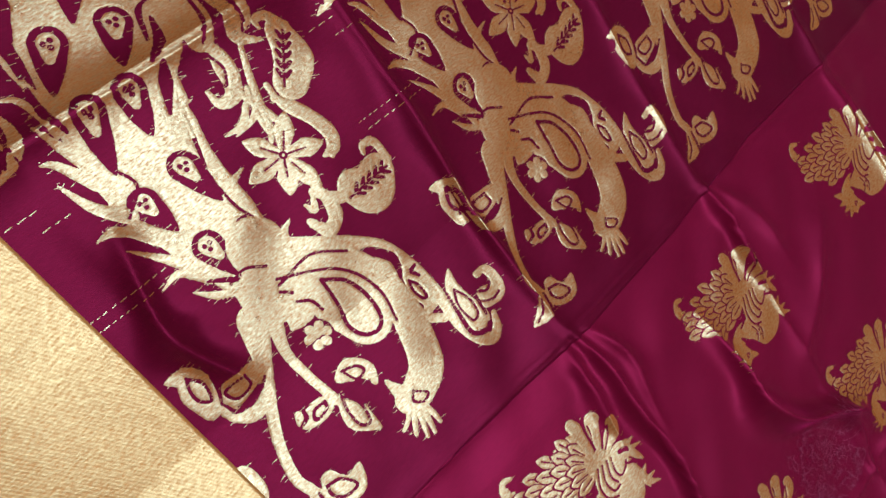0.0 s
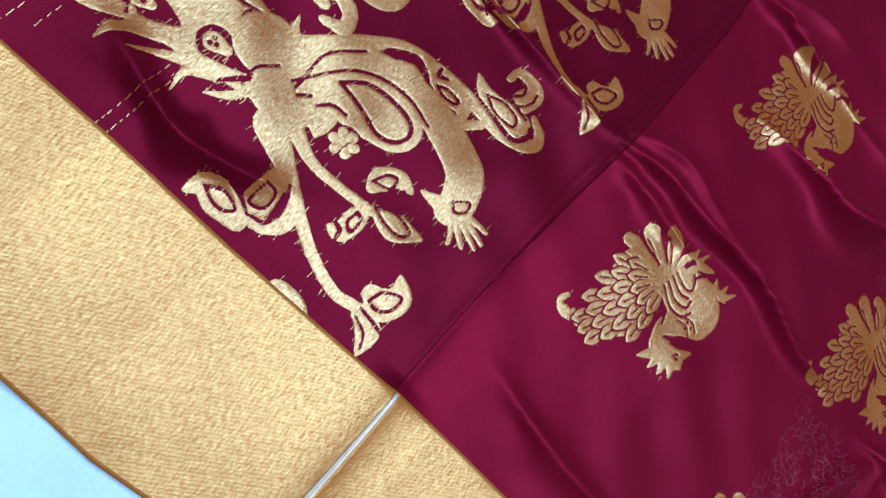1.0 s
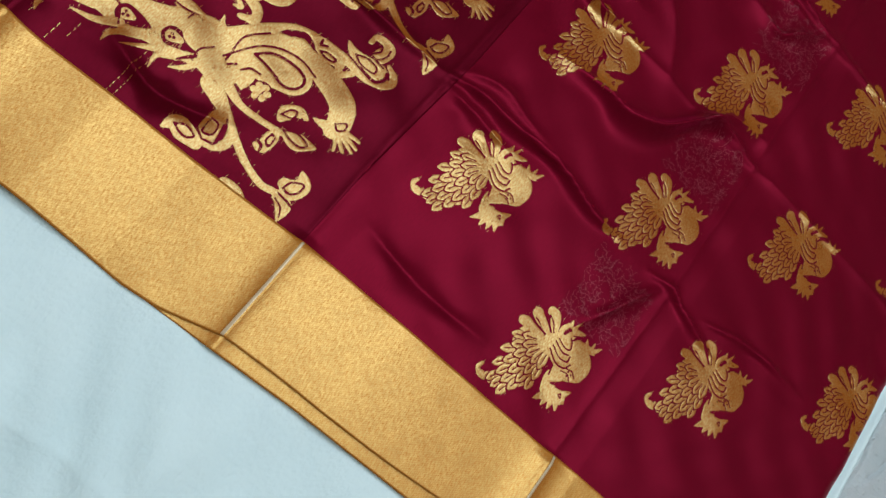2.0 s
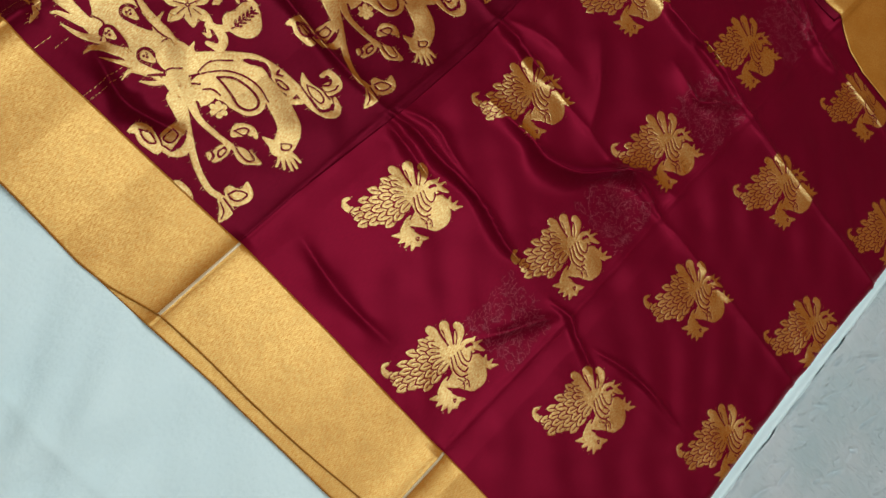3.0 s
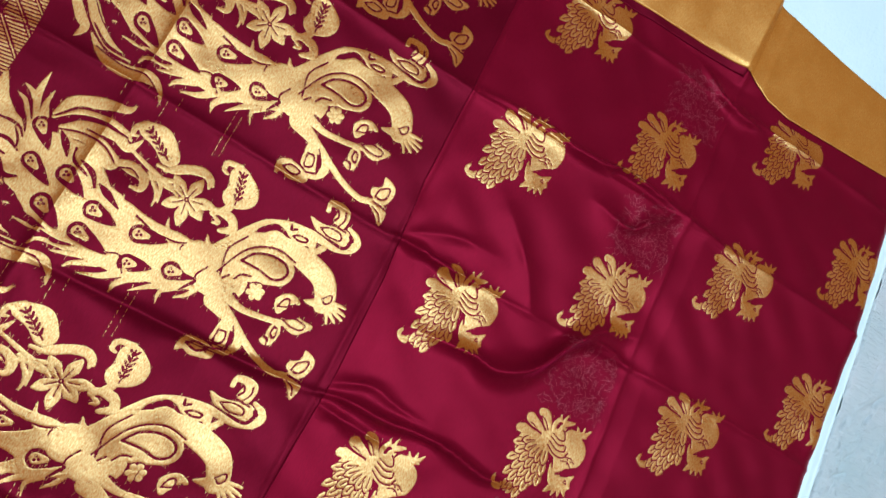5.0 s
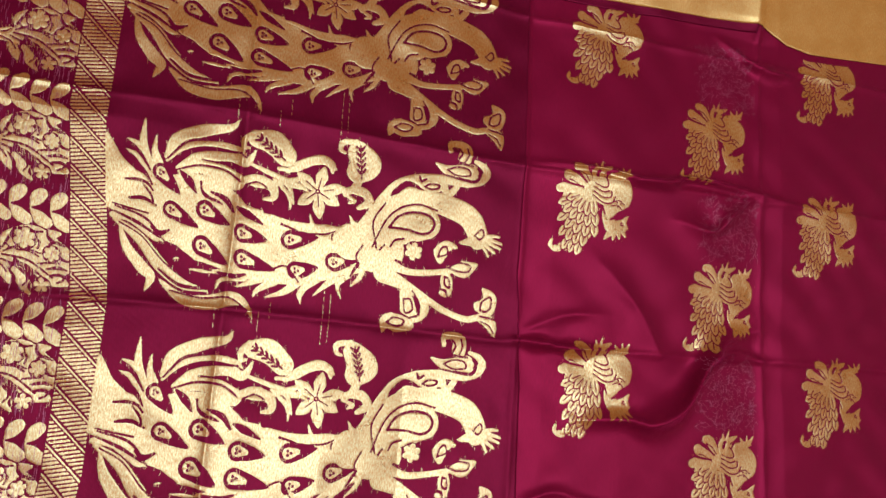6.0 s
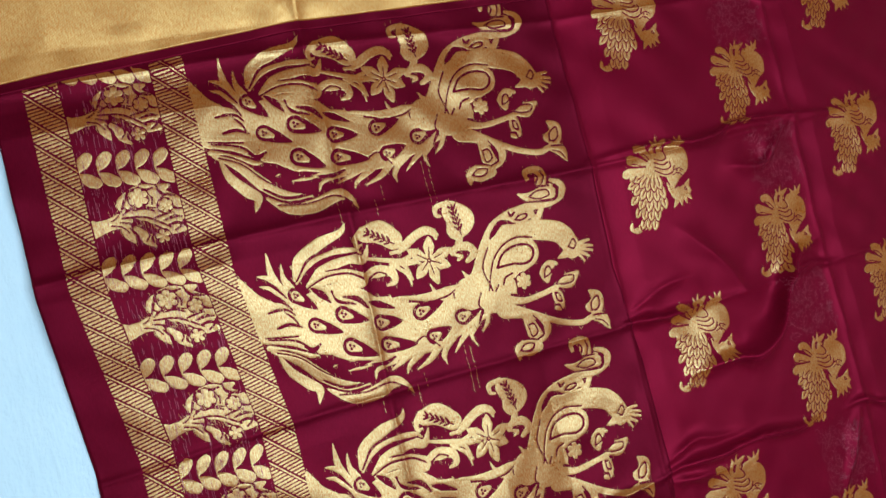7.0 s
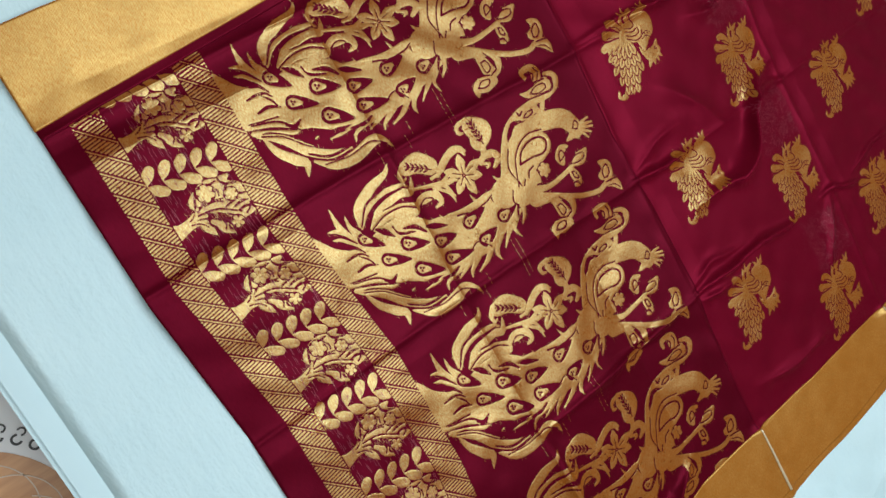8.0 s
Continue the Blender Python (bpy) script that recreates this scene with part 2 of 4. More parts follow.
def relief(x, y):
    """The height of the saree's face, for arrays of places."""
    x, y = np.asarray(x, float), np.asarray(y, float)
    near = np.interp(x, (-0.68, -0.60, -0.335, -0.22, -0.13, -0.03, 0.0, 0.035, 0.14, 0.35, 0.385, 0.69), (-0.008, -0.002, 0.006, 0.005, -0.009, -0.003, -0.003, 0.003, 0.007, 0.001, 0.006, 0.0))
    far = np.interp(x, (-0.68, -0.60, -0.335, -0.012, 0.004, 0.04, 0.12, 0.23, 0.35, 0.385, 0.69), (-0.008, -0.002, 0.006, -0.001, -0.003, 0.004, 0.007, 0.005, -0.001, 0.005, 0.0))
    w = np.clip((y - 0.36) / 0.14, 0, 1)
    h = near * (1 - w) + far * w - 0.001
    h = h + np.interp(y, (-0.14, 0.02, 0.24, 0.448, 0.657, 0.865, 1.05), (0, -0.001, 0.004, -0.002, 0.006, -0.002, 0.003))
    # narrow tilted facets below the creases of the end piece
    end = np.clip((-0.36 - x) / 0.12, 0, 1)
    for c in (0.450, 0.668, 0.843):
        h = h + end * np.interp(y, (c - 0.13, c - 0.027, c, c + 0.03), (0, 0.0042, -0.0002, 0))
    # sharp creases across, strongest in the stiff borders
    stiff = np.clip((0.012 - y) / 0.015, 0, 1) + np.clip((y - 0.90) / 0.02, 0, 1)
    for c, high in ((-0.335, 0.0035), (0.0, 0.0042), (0.352, 0.0040)):
        d = np.abs(x - c + 0.002 * np.sin(9 * y + c * 40))
        h = h + high * np.exp(-d / 0.007) + stiff * 0.0055 * np.exp(-((d / 0.022) ** 2) * 0.7 - d / 0.05)
    d = np.abs(x + 0.33)
    h = h + 0.012 * np.exp(-d / 0.02) * np.clip((0.25 - y) / 0.1, 0, 1)
    for c, high in ((0.450, 0.0034), (0.664, 0.0040), (0.865, 0.0034)):
        d = np.abs(y - c + 0.004 * np.sin(7 * x + c * 30))
        h = h + high * np.exp(-d / 0.006)
    for line, high, wide in WRINKLES:
        lo, hi = np.min(line, 0) - 5 * wide, np.max(line, 0) + 5 * wide
        near_by = (x > lo[0]) & (x < hi[0]) & (y > lo[1]) & (y < hi[1])
        if not near_by.any():
            continue
        d, t = from_line(x[near_by], y[near_by], line)
        high = 1.7 * high * np.sin(np.pi * np.clip(t, 0.02, 0.98)) ** 0.8
        wide = wide * (0.55 + 0.5 * np.sin(7 * t + 40 * wide * 9) ** 2)
        h[near_by] += high * np.exp(-d / wide * 0.9 - ((d / wide) ** 2) * 0.4)
    for k, a, q in SWELL:
        h = h + 0.0028 / k * np.sin(k * 2.2 * (x * np.cos(a) + y * np.sin(a)) + q)
    # shallow puckers of the weave
    for k, a, q in RIPPLE:
        h = h + (1 - 0.85 * np.clip(stiff, 0, 1)) * 0.023 / k * np.sin(k * (x * np.cos(a) + y * np.sin(a)) + q + 1.3 * np.sin(11 * x + 7 * y + q))
    # the far border stands up towards its edge, as far as the last fold
    h = h + (0.12 * np.clip(y - 0.90, 0, 1) + np.interp(x, (0.26, 0.35), (0, 0.009)) * np.clip((y - 0.90) / 0.03, 0, 1)) * np.clip((0.356 - x) / 0.014, 0, 1)
    # the fold at the far end bends down to the sheet
    return h - 0.006 * np.clip((x - 0.672) / 0.015, 0, 1) ** 2


# ---------------------------------------------------------------- drawing woven motifs
class Motif:
    """A woven figure drawn from strokes of changing width, in millimetres. add() lays gold, cut() lets the silk show."""

    def __init__(self, x0, y0, x1, y1, step=1.0):
        self.xs, self.ys, self.step = np.arange(x0, x1 + step, step), np.arange(y0, y1 + step, step), step
        self.far = np.full((len(self.xs), len(self.ys)), 50.0)

    def stroke(self, points, widths):
        p = np.array(points, float).reshape(-1, 2)
        if len(p) > 1:
            n = max(8, int(np.hypot(*np.diff(p, axis=0).T).sum() / 1.6))
            t = np.linspace(0, len(p) - 1, n)
            i = np.minimum(t.astype(int), len(p) - 2)
            f = (t - i)[:, None]
            q = np.vstack([2 * p[0] - p[1], p, 2 * p[-1] - p[-2]])
            a, b, c, d = q[i], q[i + 1], q[i + 2], q[i + 3]
            p = 0.5 * (2 * b + (c - a) * f + (2 * a - 5 * b + 4 * c - d) * f**2 + (3 * b - a - 3 * c + d) * f**3)
            r = np.interp(np.linspace(0, 1, n), np.linspace(0, 1, len(widths)), np.power(widths, 1.35)) ** (1 / 1.35)
        else:
            r = np.array(widths[:1], float)
        return p, r

    def field(self, points, widths):
        p, r = self.stroke(points, widths)
        lo, hi = (p - r[:, None]).min(0) - 4, (p + r[:, None]).max(0) + 4
        i = slice(*np.searchsorted(self.xs, (lo[0], hi[0])))
        j = slice(*np.searchsorted(self.ys, (lo[1], hi[1])))
        gx, gy = self.xs[i][:, None], self.ys[j][None]
        d = np.full((gx.shape[0], gy.shape[1]), 50.0)
        for (px, py), rr in zip(p, r):
            np.minimum(d, np.hypot(gx - px, gy - py) - rr, out=d)
        return i, j, d

    def add(self, points, widths):
        i, j, d = self.field(points, widths)
        self.far[i, j] = np.minimum(self.far[i, j], d)

    def cut(self, points, widths):
        i, j, d = self.field(points, [w + 0.3 for w in widths])
        self.far[i, j] = np.maximum(self.far[i, j], -d)

    def mesh(self, ragged=0.35, seed=1):
        """Corners and faces of the gold: whole cells inside, clipped ones along the outline."""
        rnd = np.random.RandomState(seed)
        d = self.far + ragged * rnd.uniform(-1, 1, self.far.shape)
        d[np.abs(d) < 0.02] = 0.02
        nx, ny = d.shape
        inside = d < 0
        whole = inside[:-1, :-1] & inside[1:, :-1] & inside[1:, 1:] & inside[:-1, 1:]
        some = (inside[:-1, :-1] | inside[1:, :-1] | inside[1:, 1:] | inside[:-1, 1:]) & ~whole
        number, co, faces = {}, [], []

        def corner(key, x, y, depth=0.0):
            if key not in number:
                number[key] = len(co)
                co.append((x, y, 0.28 + 0.18 * min(1.0, depth / 1.2)))
            return number[key]

        X, Y = self.xs, self.ys
        for i, j in zip(*np.nonzero(whole)):
            faces.append([corner((a, b), X[a], Y[b], -d[a, b]) for a, b in ((i, j), (i + 1, j), (i + 1, j + 1), (i, j + 1))])
        for i, j in zip(*np.nonzero(some)):
            ring = ((i, j), (i + 1, j), (i + 1, j + 1), (i, j + 1))
            face = []
            for k in range(4):
                a, b = ring[k], ring[(k + 1) % 4]
                da, db = d[a], d[b]
                if da < 0:
                    face.append(corner(a, X[a[0]], Y[a[1]], -da))
                if da * db < 0:
                    f = da / (da - db)
                    face.append(corner((min(a, b), max(a, b)), X[a[0]] + f * (X[b[0]] - X[a[0]]), Y[a[1]] + f * (Y[b[1]] - Y[a[1]])))
            if len(face) > 2:
                faces.append(face)
        edge = np.argwhere(some)
        self.rim = np.column_stack([X[edge[:, 0]], Y[edge[:, 1]]]) / 1000
        return np.array(co) / 1000, faces

    def fuzz(self, count, length, seed=5):
        """Short stray threads along the outline, each by its two ends."""
        rnd = np.random.RandomState(seed)
        p = self.rim[rnd.randint(0, len(self.rim), count)]
        way = np.column_stack([rnd.normal(0, 0.12, count), rnd.uniform(-1, 1, count)]) * length
        return p, p + way


def pieces(drawn, least=12):
    """Splits a drawn motif into its main figure and the sprigs that stand apart from it."""
    co, faces = drawn
    root = list(range(len(co)))

    def find(v):
        while root[v] != v:
            root[v] = root[root[v]]
            v = root[v]
        return v

    for f in faces:
        a = find(f[0])
        for v in f[1:]:
            root[find(v)] = a
    groups = {}
    for f in faces:
        groups.setdefault(find(f[0]), []).append(f)
    ranked = sorted(groups.values(), key=len, reverse=True)
    main, apart = list(ranked[0]), []
    for g in ranked[1:]:
        if len(g) > least:
            apart.append(g)
    out = []
    for g in [main] + apart:
        used = sorted({v for f in g for v in f})
        number = {v: k for k, v in enumerate(used)}
        out.append((co[used], [[number[v] for v in f] for f in g]))
    return out


LIFT = 0.0005


def border_low(x):
    """The inner edge of the border on the branch side."""
    return np.interp(x, (-0.67, -0.3, -0.12, -0.01, 0.012, 0.11, 0.26, 0.34, 0.36, 0.49, 0.69), (-0.035, -0.020, -0.006, 0.001, 0.003, 0.005, 0.007, 0.008, 0.009, 0.010, 0.012))


def border_high(x):
    """The inner edge of the border on the other side."""
    return np.interp(x, (-0.67, -0.35, 0.1, 0.345, 0.36, 0.40, 0.44, 0.69), (0.873, 0.899, 0.905, 0.923, 0.922, 0.905, 0.900, 0.925))


def weave(name, drawn, x, y, parent, mat=None, label="", scale=1.0, band=False):
    """Lays a drawn motif on the cloth with its origin at x, y, as far as the silk shows (band: between the two stripe bands)."""
    co, faces = drawn
    px, py = co[:, 0] * scale + x, co[:, 1] * scale + y
    inside = ((px > -0.601) & (px < -0.5085)) if band else np.ones(len(px), bool)
    px, raised = px + slip(px, py), co[:, 2]
    ok = inside & (px < 0.685) & (py < border_high(px) - 0.010) & (py > border_low(px) - 0.004)
    if not ok.any():
        return None
    if not ok.all():
        number = np.cumsum(ok) - 1
        faces = [[int(number[v]) for v in f] for f in faces if all(ok[v] for v in f)]
        px, py, raised = px[ok], py[ok], raised[ok]
    return sheet_object(name, np.stack([px, py, relief(px, py) + raised], 1), faces, mat or ZARI, parent, label)


# ---------------------------------------------------------------- the sheet, the board, the floor
scuffs = random.Random(3)
SCUFFS = []
for _ in range(280):
    sx, sy, sa = scuffs.uniform(0.722, 1.05), scuffs.uniform(0.0, 1.1), scuffs.gauss(1.15, 0.28)
    sl = scuffs.uniform(0.012, 0.06)
    SCUFFS.append(((sx, sy), (sx + sl * math.cos(sa), sy + sl * math.sin(sa)), scuffs.choice((-1, -1, 1)) * scuffs.uniform(0.003, 0.009)))


def sheet_height(x, y):
    """Soft wrinkles beside the border, a groove and short rough streaks past the saree's folded end."""
    h = 0.0050 * np.sin(26 * x + 17 * y + 2 * np.sin(9 * y)) + 0.0032 * np.sin(41 * x - 23 * y + 3 * np.sin(7 * x)) + 0.0016 * np.sin(67 * x + 60 * y + 4 * np.sin(11 * x))
    h *= np.clip((-0.10 - y) / 0.15, 0, 1) * 1.3 + 0.03
    h = h + 0.004 * np.clip((-0.12 - y) / 0.12, 0, 1) * (1 - np.abs(np.sin(13 * x - 21 * y + 1.7 * np.sin(8 * x + 3)))) ** 3
    h = h + 0.007 * np.exp(-(((x - 0.702) / 0.006) ** 2)) - 0.0075 * np.exp(-(((x - 0.713 - 0.002 * np.sin(31 * y) - 0.0012 * np.sin(97 * y)) / 0.0022) ** 2)) * (0.55 + 0.45 * np.sin(23 * y + 1) ** 2)
    for a, b, high in SCUFFS:
        near = (x > a[0] - 0.06) & (x < a[0] + 0.12) & (y > a[1] - 0.06) & (y < a[1] + 0.14)
        d, t = from_line(x[near], y[near], (a, b))
        h[near] += high * np.sin(np.pi * np.clip(t, 0, 1)) * np.exp(-((d / 0.0026) ** 2))
    # the hem turns down to the board
    return h - 0.016 * np.clip((-0.790 - x) / 0.015, 0, 1) ** 1.5


# ---------------------------------------------------------------- the woven figures
def eye(m, centre, tip, r):
    """A feather's eye: a ring of silk round a gold drop with three spots."""
    c, t = Vector(centre), Vector(tip)
    m.cut([centre, c.lerp(t, 0.45), tip], [r, r * 0.72, 0.6])
    m.add([c - (t - c).normalized() * 0.5, c.lerp(t, 0.3)], [r * 0.62, r * 0.3])
    for a in (0.0, 2.1, 4.2):
        m.cut([c + Vector((math.cos(a), math.sin(a))) * r * 0.24], [r * 0.13])


def fern(m, a, b, count, length):
    """The veins of a leaf, left in silk."""
    a, b = Vector(a), Vector(b)
    way = (b - a).normalized()
    side = Vector((-way.y, way.x))
    m.cut([a, b], [0.65, 0.65])
    for k in range(count):
        p = a.lerp(b, (k + 0.6) / (count + 0.8))
        for s in (-1, 1):
            m.cut([p + side * s * 1.5 + way, p + side * s * length * 0.7 - way * length * 0.45], [1.3, 0.8])


def blossom(m, centre, r, petals):
    c = Vector(centre)
    m.cut([c], [r * 1.08])
    m.add([c], [r * 0.26])
    for k in range(petals):
        a = 0.4 + k * 2 * math.pi / petals
        w = Vector((math.cos(a), math.sin(a)))
        m.add([c + w * r * 0.45, c + w * r * 0.68], [r * 0.26, r * 0.34])


def draw_peacock():
    m = Motif(-343, -118, 146, 150, 0.75)
    # the spread tail
    m.add([(-332, 31), (-306, 21), (-277, 13), (-241, 8), (-203, -12)], [25, 25, 34, 46, 35])
    m.add([(-341, 83), (-333, 56), (-319, 35)], [1.6, 9.4, 16])
    m.add([(-336, 1), (-315, 2), (-290, -11)], [3.2, 8, 11])
    m.add([(-193, -12), (-148, -17), (-106, -12), (-65, -5), (-33, -2)], [39, 35, 30, 24, 19])
    m.add([(-296, 54), (-304, 79), (-305, 106)], [6.1, 4.1, 0.6])
    m.add([(-287, 59), (-292, 73), (-292, 89)], [5.5, 3, 0.6])
    m.add([(-293.1, 54.9), (-306.6, 75.3), (-319.5, 81.6)], [4.4, 3.3, 0.83])
    m.add([(-295.1, 46.6), (-308.7, 64.2), (-320.3, 69.8)], [3.9, 3, 0.83])
    m.cut([(-317.3, 75.0), (-307.0, 68.3), (-295.5, 51.4)], [0.82, 1.9, 0.66])
    m.cut([(-315.5, 61.8), (-302.9, 49.8), (-294.4, 36.7)], [1.1, 2.2, 0.66])
    m.cut([(-322.3, 39.0), (-310.3, 39.9), (-299.7, 37.6), (-293.5, 30.5)], [0.81, 1.6, 1.1, 0.66])
    m.cut([(-318.2, 20.2), (-303.5, 21.4), (-290.5, 15.5)], [1.1, 1.9, 0.66])
    m.cut([(-303.9, 35.9), (-296.4, 27.0), (-293.0, 18.4)], [0.66, 1.1, 0.66])
    # eyes of the tail feathers
    eye(m, (-284, 51), (-265, 31), 9.1)
    eye(m, (-274, 13), (-246, -2), 9.1)
    eye(m, (-237, 17), (-211, 4), 10.2)
    eye(m, (-242, -21), (-215, -38), 10.6)
    eye(m, (-196, -3), (-168, -7), 9.8)
    eye(m, (-197, -30), (-161, -38), 10.0)
    eye(m, (-143, -3), (-114, 3), 10.1)
    eye(m, (-138, -36), (-114, -30), 9.5)
    eye(m, (-90, 6), (-61, 11), 8.7)
    eye(m, (-95, -22), (-65, -14), 9.8)
    # upper plumes
    m.add([(-280, 68), (-270, 88), (-245, 102), (-219, 109), (-211, 118)], [2.2, 7.5, 7, 3.9, 0.6])
    m.add([(-278.9, 64.0), (-263.9, 81.0), (-238.0, 89.4), (-209.5, 86.7), (-200.7, 81.0)], [1.7, 4.2, 3.9, 3.3, 1.1])
    m.add([(-267, 58), (-245, 73), (-216, 78), (-199, 73), (-190, 88)], [2.8, 6.7, 6.2, 5, 0.84])
    m.add([(-264, 54), (-237, 63), (-207, 51)], [2.8, 9, 9.5])
    m.cut([(-278.1, 66.8), (-260.6, 86.9), (-234.8, 93.0), (-210.4, 93.8)], [0.7, 1.4, 1.1, 0.7])
    m.cut([(-272.1, 63.1), (-255.8, 76.3), (-232.8, 82.8), (-205.5, 82.7)], [0.84, 1.8, 1.4, 0.84])
    m.cut([(-267.1, 56.3), (-245.6, 63.4), (-220.2, 62.1), (-203.1, 51.9)], [0.7, 0.98, 0.98, 0.7])
    m.cut([(-243.7, 70.0), (-216.8, 68.3), (-203.9, 66.5)], [0.66, 1.1, 0.66])
    m.cut([(-263.6, 54.1), (-254.5, 45.6), (-246.4, 34.2)], [1.1, 3.9, 0.66])
    m.cut([(-242.7, 46.3), (-236.6, 33.6), (-218.8, 25.6)], [0.85, 2.3, 0.66])
    m.cut([(-230.7, 37.0), (-215.5, 30.8), (-205.9, 18.1)], [0.86, 2.9, 0.86])
    m.cut([(-203.2, 23.7), (-192.0, 18.6), (-175.1, 10.1)], [0.87, 4, 0.87])
    m.cut([(-173.9, 23.2), (-162.0, 23.9), (-144.5, 18.3)], [0.88, 2.6, 0.66])
    m.cut([(-177.3, 19.0), (-157.0, 13.3), (-136.4, 7.4)], [0.66, 1.2, 0.66])
    m.add([(-241.0, 49.7), (-237.9, 39.4), (-229.7, 32.0)], [0.6, 2.3, 1.1])
    m.add([(-176.6, 26.3), (-174.5, 17.4), (-157.0, 13.3)], [0.6, 2.6, 1.8])
    # lower plumes
    m.add([(-329, -8), (-322, -30), (-307, -49), (-298, -58), (-304, -73)], [1.1, 5.1, 6.7, 5.3, 0.8])
    m.add([(-334, -3), (-309, -20), (-289, -44), (-266, -62), (-239, -67)], [2.1, 5.9, 7.5, 5.9, 2.1])
    m.add([(-288, -61), (-267, -77), (-240, -80), (-211, -73), (-197, -78), (-189, -93)], [1.6, 5.9, 8.1, 7.6, 4.3, 0.6])
    m.add([(-272.5, -37.5), (-255.8, -33.4), (-225.6, -40.4)], [0.82, 2.5, 1.6])
    m.add([(-256.8, -46.7), (-237.4, -46.9), (-203.1, -43.8)], [0.6, 2.5, 2.2])
    m.add([(-228.9, -64.0), (-221.0, -54.1), (-195.1, -51.7)], [0.84, 2.5, 2.2])
    m.add([(-187.4, -69.5), (-182.3, -61.5), (-162.8, -50.4)], [0.6, 2.6, 4.6])
    m.add([(-173, -68), (-152, -60), (-136, -47)], [0.87, 3.5, 5.2])
    m.add([(-207, -60), (-195, -56), (-177, -48)], [0.6, 2.3, 5.1])
    m.add([(-134.8, -71.0), (-134.5, -61.8), (-126.5, -47.9)], [0.6, 2.4, 4.7])
    m.cut([(-329.1, -5.9), (-306.2, -18.0), (-283.7, -42.0), (-257.7, -58.9), (-233.2, -64.9)], [0.66, 0.67, 0.67, 0.67, 0.66])
    m.cut([(-277.7, -70.6), (-245.2, -75.4), (-214.1, -72.5), (-195.0, -84.4)], [0.66, 0.68, 0.68, 0.66])
    m.cut([(-282.2, -21.4), (-271.9, -29.2), (-251.9, -37.1)], [1.1, 5.5, 0.82])
    m.cut([(-271.6, -42.6), (-253.6, -40.6), (-233.1, -45.6)], [0.82, 3.8, 0.82])
    m.cut([(-296.1, -7.2), (-287.1, -12.9), (-277.3, -8.7)], [0.82, 2.7, 0.82])
    m.cut([(-333.3, 10.3), (-302.2, 1.0), (-283.5, -19.9)], [0.66, 1.1, 0.8])
    m.cut([(-333.6, 4.8), (-310.6, -4.4), (-287.4, -17.3)], [0.8, 1.6, 0.8])
    m.cut([(-335.7, 12.9), (-315.0, 8.9), (-299.2, 6.3)], [0.66, 0.8, 0.66])
    m.cut([(-289.7, -49.7), (-266.4, -64.4), (-233.2, -64.9)], [0.81, 1.6, 1.4])
    m.cut([(-226.1, -46.8), (-209.3, -49.5), (-194.6, -46.0)], [0.84, 2.2, 0.84])
    m.add([(-135, -72), (-135, -59), (-116, -42)], [0.6, 2.3, 5.2])
    m.add([(-121.2, -61.9), (-109.8, -51.5), (-91.7, -37.3)], [0.6, 2.3, 4.6])
    m.add([(-89.6, -61.2), (-92.3, -46.5), (-79.0, -32.5)], [0.6, 2.4, 4.7])
    m.add([(-77.3, -46.3), (-65.2, -33.7), (-56.2, -13.8)], [0.89, 3, 4.8])
    m.add([(-125, 27), (-118, 15), (-91, 15)], [0.6, 2.6, 6.5])
    m.add([(-81, 32), (-72, 22), (-45, 21)], [0.6, 3.3, 7.8])
    m.cut([(-110.2, 20.0), (-87.4, 19.4), (-62.6, 19.8)], [0.66, 1.5, 0.66])
    m.cut([(-125.1, 5.9), (-106.9, 7.5), (-94.2, 12.5)], [0.66, 0.88, 0.66])
    m.cut([(-64.1, -38.2), (-53.4, -17.0), (-49.3, -8.4)], [0.66, 0.66, 0.66])
    m.cut([(-77.7, -35.5), (-70.4, -24.5), (-61.5, -13.4)], [0.66, 1.5, 0.66])
    m.cut([(-167.3, -39.3), (-149.3, -32.3), (-136.1, -47.7)], [0.66, 0.66, 0.66])
    # wing crest and its buds
    m.add([(-68, 15), (-55, 37), (-43, 58), (-27, 76), (-4, 86), (25, 90), (54, 90), (72, 95), (80, 104), (76, 112), (64, 117)], [7.6, 6.9, 6.1, 6.1, 5.7, 5.3, 5.7, 5.7, 5.0, 4.2, 2.3])
    m.add([(15, 108), (28, 102), (46, 101), (61, 105)], [1.2, 5.4, 9.3, 8.5])
    m.cut([(30.0, 102.1), (42.0, 107.1), (56.0, 106.1), (58.0, 99.1), (42.0, 97.1), (30.0, 102.1)], [0.8])
    m.cut([(68.0, 109.1), (72.0, 103.1), (66.0, 93.1), (51.0, 93.1), (23.0, 96.1)], [0.8, 1.7, 1.7, 1.5, 0.8])
    m.add([(31, 124), (32, 133), (42, 134), (51, 129), (50, 119)], [3.0, 3.8, 5.3, 8.4, 9.1])
    m.cut([(35.0, 128.1), (42.0, 129.1), (46.0, 123.1), (42.0, 116.1)], [1.2, 0.9, 0.9, 1.2])
    m.cut([(53.0, 131.1), (55.0, 123.1), (50.0, 113.1)], [0.8, 0.9, 0.8])
    m.cut([(37.0, 114.1), (48.0, 112.1), (61.0, 111.1)], [0.8, 1.2, 0.8])
    m.add([(-2, 84), (10, 80), (25, 82), (30, 77), (35, 73), (43, 83)], [6.2, 9.3, 6.2, 3.9, 3.9, 3.9])
    m.cut([(4.0, 78.1), (11.0, 82.1), (21.0, 82.1), (20.0, 78.1), (11.0, 76.1), (4.0, 78.1)], [0.9])
    m.cut([(-3.0, 89.1), (-1.0, 84.1), (5.0, 87.1)], [0.8, 1.7, 0.9])
